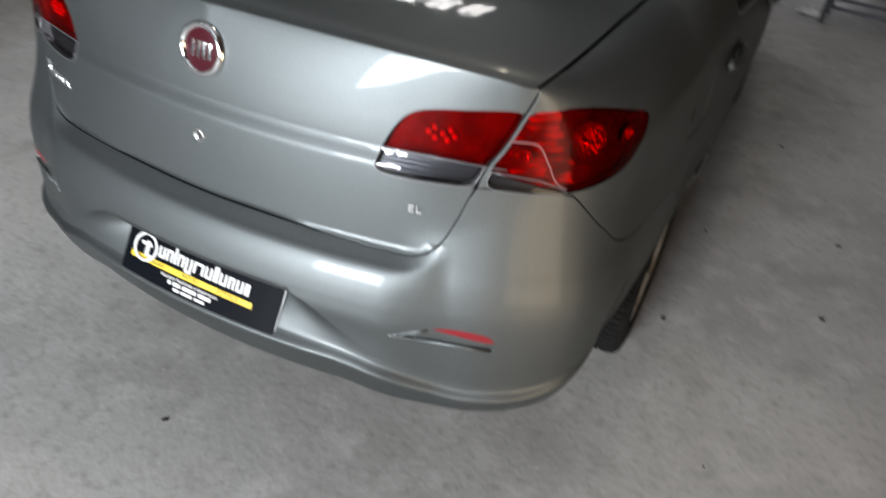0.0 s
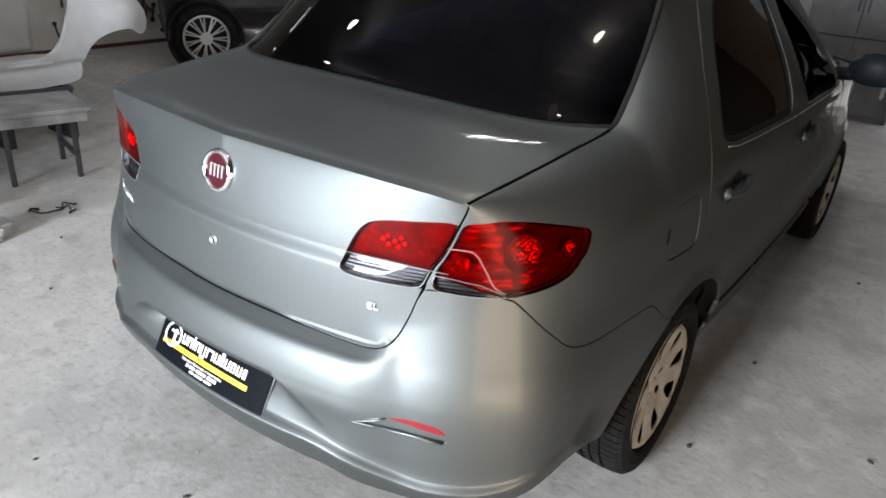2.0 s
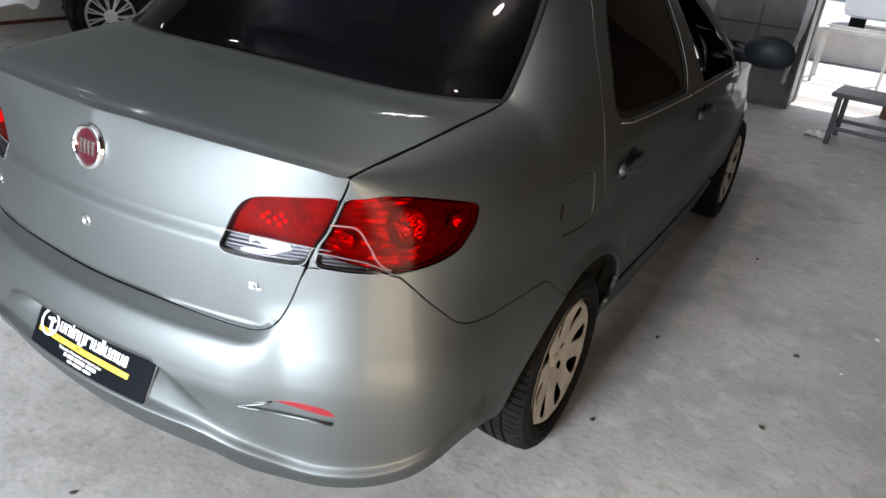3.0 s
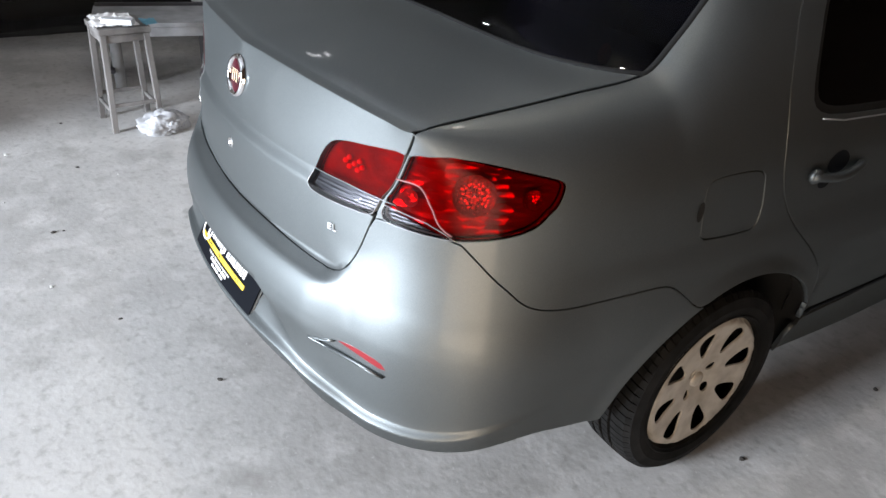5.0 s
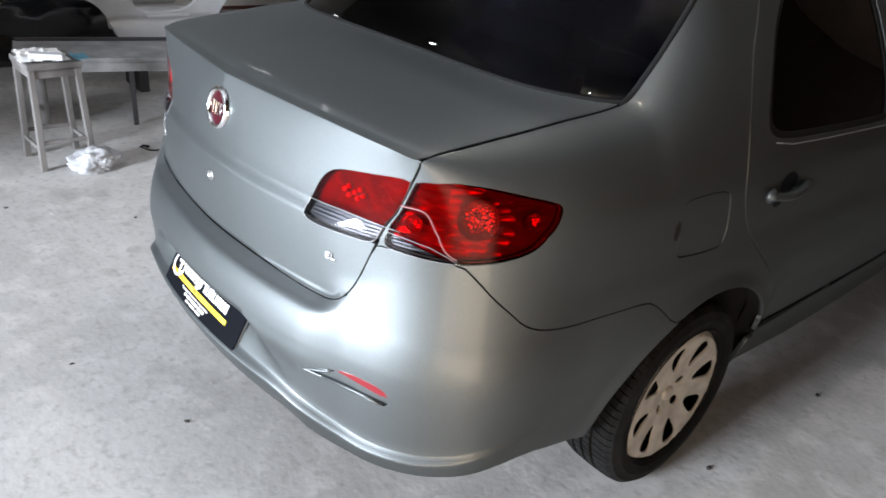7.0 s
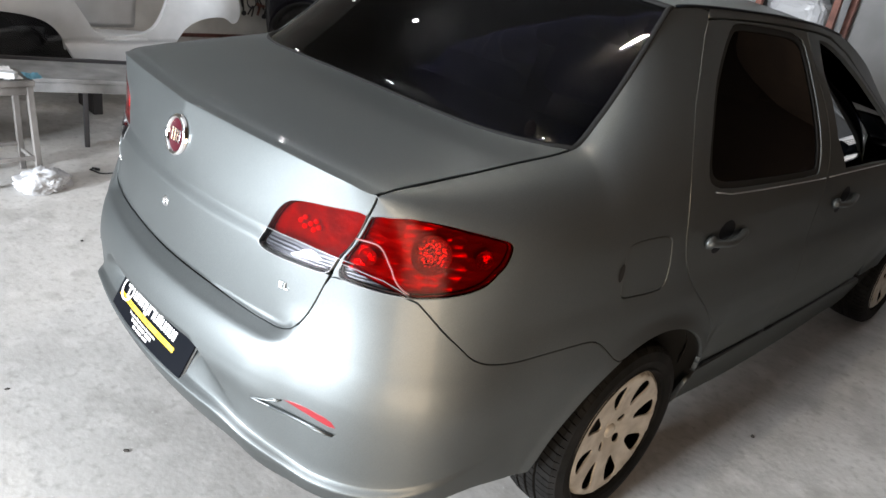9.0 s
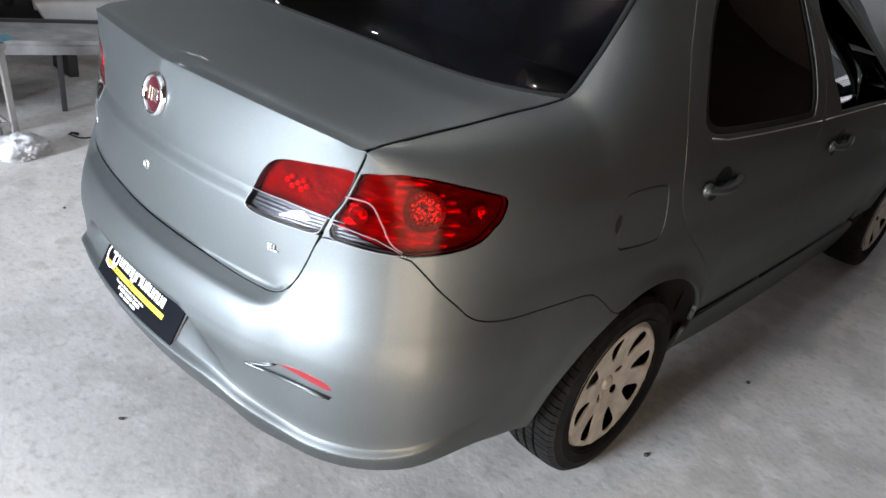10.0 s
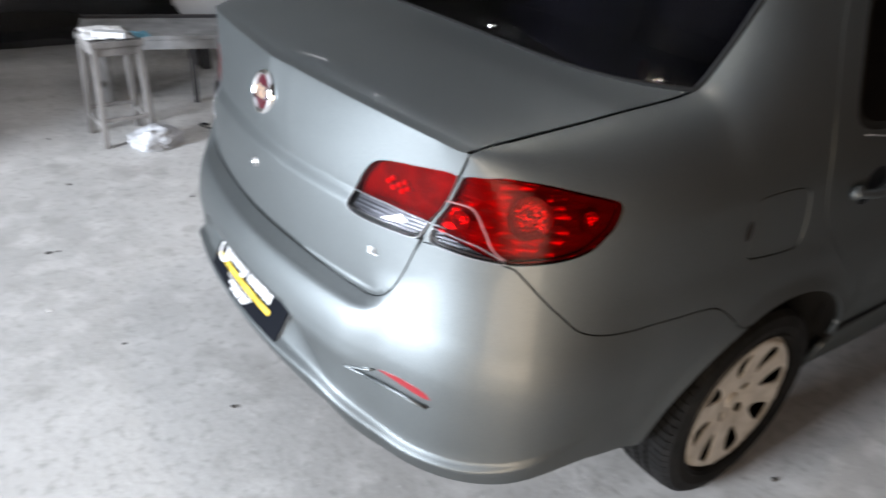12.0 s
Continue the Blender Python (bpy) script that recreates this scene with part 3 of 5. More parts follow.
def lip(t, ins=.003):
    p = EDGE(np.abs(lip_u(t)))
    p[:, 0] *= np.sign(lip_u(t) + 1e-9) * (1 - .006)
    p[:, 1] += ins
    p[:, 2] += ins * .16 + .0006
    return p


def seam_curve(s, inset=.0035):
    p = EDGE(UC + (1.16 - UC) * s)
    p[:, 0] -= inset
    p[:, 1] += .014 * (1 - s) ** 4
    p[:, 2] += .0022 * (1 - s) ** 4
    return p


tl = np.linspace(0, 1, 61)
deck = coons(lip, lambda t: BASE_CURVE(t) - np.array([0, .012, 0]), lambda s: mirrored(seam_curve(s)), seam_curve, 40, 61, .012)
deck[0] = lip(tl)
rolled = [body(lip_u(tl), np.full(61, w)) + .0008 * normal_at(body, lip_u(tl), np.full(61, w)) for w in (1.352, 1.36, 1.368, 1.376, 1.384, 1.391)]
patch("lid_top", np.concatenate([rolled, deck]), PAINT, trunk, thick=.006)
bumper_r = [(0, .703), (.17, .704), (.30, .701), (.386, .699), (.432, .700)] + LID_GAP[2:5] + [(.545, .852), (.62, .849)] + BUMPER_SEAM + ARC(UH, 116, 180) + [(1.06, .292), (1.0, .306), (.93, .335), (.85, .357), (.7, .362), (.55, .357), (.4, .358), (.2, .365)]
bumper = sheet("rear_bumper", body, bumper_r + [(-a, b) for a, b in bumper_r[::-1]], PAINT, car,
               holes=[SLOT, [(-a, b) for a, b in SLOT[::-1]]], step=.012, lines=PROFILE_LINES, rounds=1,
               creases=[[(s * (float(POCKET(z)[0]) + d), z) for z in np.arange(.486, .590, .006)] for s in (-1, 1) for d in (-.005, .005)]
               + [[(u0, zz - .44 + float(RIDGE(abs(u0)))) for u0 in np.arange(-.93, .935, .012)] for zz in (.4272, .4318, .4373, .4428, .4472)])
for mir in (False, True):
    slot = sheet("reflector_recess", body, SLOT, PAINT, bumper, off=-.0035, gap=-.012, rim=0, mirror=mir)
    tube("slot_rim", [Vector(body(np.array((-1 if mir else 1) * a), np.array(b)) - .0010 * normal_at(body, np.array((-1 if mir else 1) * a), np.array(b))) for a, b in rounded([(.412, .546), (.425, .544), (.470, .542), (.532, .536), (.576, .530), (.603, .533)], 1)], .0040, PAINT, slot)
    tube("slot_ridge", [Vector(body(np.array((-1 if mir else 1) * a), np.array(b)) - .0015 * normal_at(body, np.array((-1 if mir else 1) * a), np.array(b))) for a, b in rounded([(.410, .545), (.440, .551), (.470, .559), (.489, .571)], 1)], .0030, PAINT, slot)
    sheet("reflector", body, RED_BAR, REFLECTOR, bumper, "red plastic reflector", off=-.0005, gap=0, rim=.008, mirror=mir, step=.012, rounds=0)

    quarter = LID_GAP[4:-1] + [(.657, 1.39), (.70, 1.4), (.90, 1.4), (1.16, 1.4), (1.35, 1.4), (1.56, 1.4), (1.72, 1.4)] + DOOR_REAR[::-1] + ARC(UH, 26, 116) + BUMPER_SEAM[::-1] + [(.62, .849), (.545, .852)]
    qp = sheet("quarter_panel", body, quarter, PAINT, car, holes=[OUTER_LAMP, FUEL] if not mir else [OUTER_LAMP], step=.02, mirror=mir, rounds=1, gap=.0028, hole_gap=.0012)
    flap = sheet("fuel_flap", body, FUEL, PAINT, qp, off=-.0015, step=.02, mirror=mir, gap=.0032) if not mir else None
    if flap:
        # flat dark patch painted for the shade in the finger notch
        sheet("finger_notch", body, [(1.252 + .010 * math.cos(w), .842 + .024 * math.sin(w)) for w in np.linspace(0, 2 * math.pi, 13)[:-1]], VOID, flap, off=.0015, gap=0, rim=0, step=.01)
    front_edge = [(2.0, 1.3785), (2.29, 1.3775), (2.312, 1.377), (2.318, 1.372), (2.318, 1.35), (2.318, 1.2), (2.315, .95), (2.30, .7), (2.292, .42), (2.29, .387)]
    rd = sheet("rear_door", body, DOOR_REAR[1:] + front_edge + [(2.27, .385), (1.85, .385), (1.805, .39), (1.79, .43)], PAINT, car, holes=[REAR_WINDOW], gap=.0030, step=.022, mirror=mir, rounds=1)
    sheet("window_seal", body, [(a + (a - 1.92) * .012, b + (b - 1.17) * .03) for a, b in REAR_WINDOW], SEAL, rd, holes=[[(1.92 + (a - 1.92) * .955, 1.17 + (b - 1.17) * .94) for a, b in REAR_WINDOW]], off=-.004, gap=0, rim=.01, mirror=mir)
    sheet("window_pane", body, REAR_WINDOW, TINT, rd, "dark tinted side window", off=-.009, gap=-.004, rim=0, mirror=mir, step=.03)
    fd = sheet("front_door", body, [(a + .001, b) for a, b in front_edge[:3:-1]] + [(2.319, 1.372), (2.325, 1.377), (2.35, 1.377), (2.45, 1.376), (2.6, 1.372), (2.78, 1.335), (3.0, 1.17), (3.16, 1.03), (3.24, .93), (3.25, .7), (3.22, .40), (3.0, .385), (2.32, .385)], PAINT, car, holes=[FRONT_WINDOW], step=.03, mirror=mir, rounds=1)
    leaning = lambda a, b: body(a, b) - normal_at(body, np.asarray(a, float), np.asarray(b, float)) * (.03 * np.clip(np.asarray(b, float) - .97, 0, 1) + .10 * np.clip(np.abs(np.asarray(a, float)) - 2.38, 0, 1))[..., None]
    sheet("window_pane", leaning, FRONT_WINDOW, TINT, fd, "dark tinted side window", off=-.009, gap=-.004, rim=0, mirror=mir, step=.04)
    sheet("roof_side", body, [(1.728, 1.3785), (1.735, 1.4), (2.3, 1.4), (2.75, 1.4), (3.3, 1.4), (3.2, 1.02), (3.0, 1.185), (2.78, 1.345), (2.6, 1.380), (2.318, 1.381), (1.9, 1.3805)], PAINT, car, step=.03, mirror=mir, rounds=0)
    sheet("sill", body, [(1.80, .383), (3.3, .383), (3.45, .30), (3.4, .20), (1.86, .20), (1.79, .31)], PAINT, car, step=.03, mirror=mir, rounds=1)
    sheet("front_fender", body, [(3.25, .925), (3.24, .7), (3.22, .40), (3.44, .385)] + ARC(UH + BASE, 163, 40) + [(4.3, .56), (4.45, .7), (4.4, .9), (4.3, 1.1), (3.9, 1.39), (3.5, 1.39), (3.3, 1.2)], PAINT, car, step=.03, mirror=mir, rounds=1)
    sx = -1 if mir else 1
    SKIN = lambda a, b, d=0.0: Vector(body(np.array(sx * a), np.array(b)) + d * normal_at(body, np.array(sx * a), np.array(b)))
    # grab handles; flat black patches stand in for the shaded hollow behind
    for door, a0 in ((rd, 1.597), (fd, 2.43)):
        handle = tube("door_handle", [SKIN(a0 + .195 * k, .866 - .010 * math.sin(k * math.pi) + .004 * k, .010 + .015 * math.sin(k * math.pi)) for k in np.linspace(0, 1, 13)], .0115, PAINT, door, "silver pull handle")
        bm = bmesh.new()
        bmesh.ops.create_uvsphere(bm, u_segments=20, v_segments=10, radius=1, matrix=Matrix.Translation(SKIN(a0 + .015, .865, .010)) @ Matrix.Diagonal((.012, .022, .019, 1)))
        bm_part("lock_cap", bm, PAINT, handle, smooth=True)
        sheet("handle_hollow", body, [(a0 + .105 + .042 * math.cos(w), .882 + .027 * math.sin(w)) for w in np.linspace(0, 2 * math.pi, 19)[:-1]], BLACK, handle, off=.0012, gap=0, rim=0, mirror=mir, step=.015)
        sheet("handle_hollow", body, [(a0 + .070 + .024 * math.cos(w), .838 + .016 * math.sin(w)) for w in np.linspace(0, 2 * math.pi, 15)[:-1]], BLACK, handle, off=.0012, gap=0, rim=0, mirror=mir, step=.012)
    # belt mouldings under the windows
    for door, pts_b in ((rd, [(1.60, .977), (1.68, .966), (1.86, .960), (2.05, .956), (2.24, .952), (2.30, .951)]), (fd, [(2.335, .951), (2.6, .950), (2.9, .951), (3.12, .953)])):
        tube("belt_moulding", [SKIN(a, b, .001) for a, b in pts_b], .0020, SATIN, door, "thin silver belt moulding")
    # rubbing strips along the door foot
    for door, a0, a1 in ((rd, 1.83, 2.28), (fd, 2.30, 3.2)):
        tube("foot_trim", [SKIN(a, .402, .001) for a in np.linspace(a0, a1, 12)], .006, BLACK, door)
    # lamps: housing, bowls, lenses
    for name, outline, cut in (("trunk_lamp", INNER_LAMP, [(.2, .893), (.45, .896), (.7, .886), (.7, .6), (.2, .6)]),
                               ("corner_lamp", OUTER_LAMP, [(.5, .884), (.556, .884), (.591, .881), (.639, .874), (.672, .861), (.705, .843), (.705, .6), (.5, .6)])):
        lamp = sheet(name, body, outline, LAMPBACK if name == "corner_lamp" else LAMPSMOOTH, car, "red and clear tail lamp", off=-.018, gap=.004, rim=0, mirror=mir, step=.015)
        ring = rounded(outline, 2)
        wall = [SKIN(a, b, d) for a, b in ring for d in (-.0185, -.001)]
        nr = len(ring)
        part("housing_wall", wall, [(2 * i, 2 * i + 1, (2 * i + 3) % (2 * nr), (2 * i + 2) % (2 * nr)) for i in range(nr)], HOUSING, lamp)
        cp = np.array(cut)
        mid_b = lambda a: np.interp(a, cp[:-2, 0], cp[:-2, 1])
        o = dense(rounded(outline, 2), .006)

        def clipped(upper):
            """The outline's part above or below the dividing line."""
            out = []
            for a, b in zip(o, np.roll(o, -1, 0)):
                fa, fb = a[1] - mid_b(a[0]), b[1] - mid_b(b[0])
                if (fa > 0) == upper:
                    out.append(tuple(a))
                if (fa > 0) != (fb > 0):
                    k = fa / (fa - fb)
                    out.append(tuple(a + (b - a) * k))
            return out
        sheet("red_lens", body, clipped(True), RED, lamp, "glossy red lens", off=.001, gap=.0014, rim=.012, mirror=mir, step=.015, rounds=0)
        sheet("clear_back", body, clipped(False), CLEARBACK, lamp, off=-.014, gap=.005, rim=0, mirror=mir, step=.015, rounds=0)
        sheet("clear_lens", body, clipped(False), CLEAR, lamp, "clear lens", off=.001, gap=.0014, rim=.012, mirror=mir, step=.012, rounds=0)
        tube("lens_trim", [SKIN(a, b, .0005) for a, b in clipped(False)], .0012, TRIMGREY, lamp, closed=True, seg=6)
        line = [(a, float(mid_b(a))) for a in np.linspace(max(o[:, 0].min() + .012, .5 if name == "corner_lamp" else 0), min(o[:, 0].max() - .02, .69), 14)]
        tube("lens_bar", [SKIN(a, b, .0015) for a, b in line], .0010, TRIMGREY, lamp)
    # round reflector bowls inside the lamps
        if name == "corner_lamp":
            rib = spline([0, 1, 2, 3, 4, 5, 6], [(.574, 1.010), (.604, 1.014), (.626, 1.004), (.639, .955), (.650, .903), (.668, .870), (.690, .856)])
            tube("lens_rib", [SKIN(*rib(np.array(k)), .0005) for k in np.linspace(0, 6, 30)], .0018, RIB, lamp, "pale moulded rib in the lens")
        bowls = [(.455 + dx, .985 + dz, .0075) for dx, dz in ((-.02, .0), (-.01, .022), (.005, .0), (.018, .022), (.026, -.004), (-.008, -.022), (.014, -.024))] if name == "trunk_lamp" else [(.725, .99, .040), (.835, .965, .020), (.60, .93, .018)]
        if name == "trunk_lamp":
            bm = bmesh.new()
            for a, b, r in bowls:
                bmesh.ops.create_icosphere(bm, subdivisions=2, radius=.0055, matrix=Matrix.Translation(SKIN(a, b, -.011)))
            bm_part("reflector_studs", bm, WHITE, lamp, smooth=True)
            bowls = []
        for a, b, r in bowls:
            c = SKIN(a, b, -.005)
            nn = Vector(normal_at(body, np.array(sx * a), np.array(b)))
            m = Matrix.Translation(c) @ nn.to_track_quat("Z", "Y").to_matrix().to_4x4()
            lathe("bowl", [(r, 0), (r * .95, -.002), (r * .85, -.005), (r * .6, -.009), (r * .3, -.011), (.004, -.0115)], m, BOWL, lamp, seg=28)
            lathe("bulb", [(.0001, .002), (.005, .0015), (.008, -.001), (.008, -.006), (.006, -.011)], m, CHROME, lamp, seg=14) if r > .03 else None

# glass, roof, front
side_glass = lambda s: EDGE(1.16 + (1.56 - 1.16) * s)
TOP_CURVE = lambda t: np.stack([.552 * (2 * t - 1), 1.078 - .03 * (1 - (2 * t - 1) ** 2), 1.405 + .028 * (1 - (2 * t - 1) ** 2)], -1)
glass_p = coons(BASE_CURVE, TOP_CURVE, lambda s: mirrored(side_glass(s)), side_glass, 24, 40, .0)
nn = np.cross(np.gradient(glass_p, axis=1), np.gradient(glass_p, axis=0))
nn /= np.linalg.norm(nn, axis=-1, keepdims=True)
glass_p = glass_p + nn * (.022 * np.sin(np.linspace(0, math.pi, 24))[:, None, None] * np.sin(np.linspace(0, math.pi, 40))[None, :, None] - .004)
rear_glass = patch("rear_window", glass_p, REAR_TINT, car, "dark tinted rear window", thick=.004)
rim_l = [glass_p[0, j] for j in range(40)] + [glass_p[i, -1] for i in range(1, 24)] + [glass_p[-1, j] for j in range(38, -1, -1)] + [glass_p[i, 0] for i in range(22, 0, -1)]
tube("window_seal", [v + np.array([0, 0, .001]) for v in rim_l], .0075, SEAL, rear_glass, "black rubber seal", closed=True)
rail = lambda s: EDGE(1.56 + (2.75 - 1.56) * s)
SCREEN_TOP = lambda t: np.stack([.55 * (2 * t - 1), 2.25 + .09 * (1 - (2 * t - 1) ** 2), 1.365 + .03 * (1 - (2 * t - 1) ** 2)], -1)
roof_p = coons(TOP_CURVE, SCREEN_TOP, lambda s: mirrored(rail(s)), rail, 40, 32, .022)
roof = patch("roof", roof_p, PAINT, car, thick=.006)
for sx in (-1, 1):
    tube("roof_moulding", [(sx * p[0], p[1], p[2] + .001) for p in rail(np.linspace(.02, 1, 40))], .0035, BLACK, roof)
cowl = lambda t: np.stack([.63 * (2 * t - 1), 2.95 + .18 * (1 - (2 * t - 1) ** 2), 1.03 + .02 * (1 - (2 * t - 1) ** 2)], -1)
screen_side = lambda s: EDGE(2.75 + .75 * s)
patch("windscreen", coons(SCREEN_TOP, cowl, lambda s: mirrored(screen_side(s)), screen_side, 20, 30, .02), TINT, car, "dark windscreen", thick=.004)
bon_side = lambda s: EDGE(3.5 + 1.1 * s)
NOSE = lambda t: np.stack([EDGE(4.6)[0] * (2 * t - 1), EDGE(4.6)[1] + .1 * (1 - (2 * t - 1) ** 2), EDGE(4.6)[2] + .01 * (1 - (2 * t - 1) ** 2)], -1)
patch("bonnet", coons(cowl, NOSE, lambda s: mirrored(bon_side(s)), bon_side, 24, 24, .02), PAINT, car, thick=.006)
nose_r = [(5.0, .22), (5.0, 1.39), (4.6, 1.39), (4.42, 1.0), (4.46, .7), (4.3, .55)] + ARC(UH + BASE, 38, -10)
for mir in (False, True):
    sheet("front_bumper", body, nose_r[::-1], PAINT, car, step=.04, mirror=mir, rounds=1)

# black sheet standing in for shade in the gaps; floor pan, wheel wells, seats
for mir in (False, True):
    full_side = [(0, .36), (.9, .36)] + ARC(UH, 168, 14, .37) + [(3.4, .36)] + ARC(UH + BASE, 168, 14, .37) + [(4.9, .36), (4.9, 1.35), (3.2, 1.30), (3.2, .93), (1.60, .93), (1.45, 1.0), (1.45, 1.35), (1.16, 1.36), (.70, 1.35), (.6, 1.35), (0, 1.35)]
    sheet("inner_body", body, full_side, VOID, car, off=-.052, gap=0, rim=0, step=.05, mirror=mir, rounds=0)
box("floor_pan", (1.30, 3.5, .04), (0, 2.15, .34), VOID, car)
box("parcel_shelf", (1.20, .45, .02), (0, .86, 1.04), CLOTH, car, bevel=.006)
for x in (-.36, .36):
    for y, lean in ((1.35, -22), (2.15, -18)):
        bm = bmesh.new()
        add_box(bm, (.54, .14, .62), (x, y - .12, .80), (lean, 0, 0), .05)
        add_box(bm, (.54, .50, .16), (x, y + .22, .52), (0, 0, 0), .05)
        add_box(bm, (.26, .09, .17), (x, y - .26, 1.20), (lean, 0, 0), .035)
        bm_part("seat", bm, CLOTH, car, "dark cloth seat", smooth=True)

# wheels


def wheel_disc(a, b):
    a, b = np.asarray(a, float), np.asarray(b, float)
    r = np.hypot(a, b)
    h = .012 - .020 * np.exp(-(r / .055) ** 2) + .010 * smooth(.11, .19, r) - .016 * smooth(.190, .203, r)
    return np.stack([a, b, h], -1)


def make_wheel(x, y, side):
    m = pose(x, y, HUBZ + .001, 0, 90 * side, 0)
    wheel = thing("wheel", "black tyre with a dusty cream-silver wheel trim", "wheel")
    wheel.parent = car
    pitch = 76
    prof = [(.198, -.060), (.206, -.085), (.240, -.093), (.266, -.087), (.279, -.074), (.2835, -.054), (.2845, -.036), (.2765, -.0345), (.2765, -.0275), (.285, -.026), (.2855, -.005), (.2775, -.004), (.2775, .004), (.2855, .005), (.285, .026), (.2765, .0275), (.2765, .0345), (.2845, .036), (.2835, .054), (.279, .074), (.266, .087), (.240, .093), (.206, .085), (.198, .060)]
    verts, faces, n = [], [], len(prof)
    rows_w = [(k + q0, deep) for k in range(pitch) for q0, deep in ((0, 0), (.84, 0), (.87, 1), (.97, 1))]
    seg = len(rows_w)
    for k, (turn_k, deep) in enumerate(rows_w):
        w = 2 * math.pi * turn_k / pitch
        for i, (r, h) in enumerate(prof):
            cut = .0075 * deep if 4 <= i <= 6 or 17 <= i <= 19 else .005 * deep if 9 <= i <= 14 and i not in (11, 12) else 0
            w2 = w + .9 * abs(h)
            verts.append(m @ Vector(((r - cut) * math.cos(w2), (r - cut) * math.sin(w2), h)))
    for k in range(seg):
        for i in range(n - 1):
            a, b = k * n, (k + 1) % seg * n
            faces.append((a + i, b + i, b + i + 1, a + i + 1))
    tyre = part("tyre", verts, faces, RUBBER, wheel, "black rubber tyre", smooth=False)
    for rr in (.214,):
        lathe("sidewall_rib", [(rr - .003, .0905), (rr, .0935), (rr + .003, .0905)], m, RUBBER, tyre, seg=72)
    holes = []
    for k in range(8):
        w0 = 2 * math.pi * (k + .3) / 8
        pts = [(.097, -.11), (.125, -.165), (.160, -.20), (.176, -.14), (.179, .0), (.176, .14), (.160, .20), (.125, .165), (.097, .11), (.090, 0)]
        holes.append([(r * math.cos(w0 + d), r * math.sin(w0 + d)) for r, d in pts])
    for k in range(4):
        w0 = 2 * math.pi * (k + .5) / 4
        holes.append([(.050 * math.cos(w0) + .0165 * math.cos(v), .050 * math.sin(w0) + .0165 * math.sin(v)) for v in np.linspace(0, 2 * math.pi, 9)[:-1]])

    def disc(a, b):
        p = wheel_disc(a, b) + np.array([0, 0, .062])
        M = np.array(m)
        return p @ M[:3, :3].T + M[:3, 3]
    trim = sheet("wheel_trim", disc, [(.203 * math.cos(v), .203 * math.sin(v)) for v in np.linspace(0, 2 * math.pi, 49)[:-1]], WHEEL, wheel, "cream-silver wheel trim", holes=holes, step=.011, gap=0, rim=.006, rounds=1)
    lathe("centre_cap", [(.0001, .066), (.012, .0655), (.021, .063), (.024, .056)], m, WHEEL, trim, seg=24)
    lathe("brake_drum", [(.0001, -.005), (.10, -.005), (.105, -.03), (.19, -.05), (.197, -.07)], m, VOID, wheel, seg=32)
    return wheel


for side in (1, -1):
    for y in (HUBY, HUBY + BASE):
        make_wheel(side * .70, y, side)
        # lined well over the wheel, from the skin's edge inward
        wa = np.radians(np.linspace(-8, 180, 40))
        u0 = UH + (y - HUBY)
        out_e = body(u0 + .350 * np.cos(wa), HUBZ + .350 * np.sin(wa))
        out_e[:, 0] = (out_e[:, 0] - .010) * side
        in_e = np.stack([np.full(40, side * .44), y + .008 + .362 * np.cos(wa), HUBZ + .362 * np.sin(wa)], -1)
        mid_e = np.stack([out_e[:, 0] - side * .02, in_e[:, 1], in_e[:, 2]], -1)
        verts = list(out_e) + list(mid_e) + list(in_e) + [(side * .44, y, HUBZ - .08)]
        faces = [(r * 40 + i, r * 40 + i + 1, r * 40 + 41 + i, r * 40 + 40 + i) for r in (0, 1) for i in range(39)] + [(80 + i, 81 + i, 120) for i in range(39)]
        part("wheel_well", verts, faces, VOID, car)


# ---------- small parts on the car ----------
SK = lambda a, b, d=0.0: Vector(body(np.array(a), np.array(b)) + d * normal_at(body, np.array(a), np.array(b)))
NRM = lambda a, b: Vector(normal_at(body, np.array(a), np.array(b)))


def on_skin(a, b, d=0.0):
    """A pose on the skin: x to the right, y up, z outward."""
    z = NRM(a, b)
    x = Vector((0, 0, 1)).cross(z).normalized()
    y = z.cross(x)
    m = Matrix((x, y, z)).transposed().to_4x4()
    m.translation = SK(a, b, d)
    return m


# round badge, with the maker's name as plain upright bars
m = on_skin(0, 1.092)
badge = lathe("badge", [(.0001, .003), (.034, .003), (.037, .002)], m, MAROON, trunk, "round maroon badge in a chrome ring", seg=40)
lathe("badge_ring", [(.036, .001), (.037, .0055), (.040, .0085), (.044, .0085), (.0475, .005), (.049, 0)], m, CHROME, badge, "chrome ring", seg=48)
bm = bmesh.new()
for i, hgt in enumerate((.030, .030, .030, .030)):
    add_box(bm, (.0062, hgt, .0016), m @ Vector(((i - 1.5) * .0125, 0, .0045)), tuple(math.degrees(v) for v in m.to_euler()), .0008)
for i in range(4):
    add_box(bm, (.0095, .0045, .0014), m @ Vector(((i - 1.5) * .0125 + .001, .0115, .004)), tuple(math.degrees(v) for v in m.to_euler()), .0006)
bm_part("badge_bars", bm, CHROME, badge)
m = on_skin(0, .823)
lock = lathe("trunk_lock", [(.0001, .0005), (.008, .0005), (.0085, .0020), (.0105, .0024), (.0125, .0010), (.013, -.001)], m, SATIN, trunk, "round key lock", seg=28)
box("key_slot", (.0015, .009, .001), m @ Vector((0, 0, .001)), BLACK, lock, bevel=0, turn=tuple(math.degrees(v) for v in m.to_euler()))
# trim mark: two chrome letters in bar form
m = on_skin(.432, .797, .001)
e0 = tuple(math.degrees(v) for v in m.to_euler())
bm = bmesh.new()
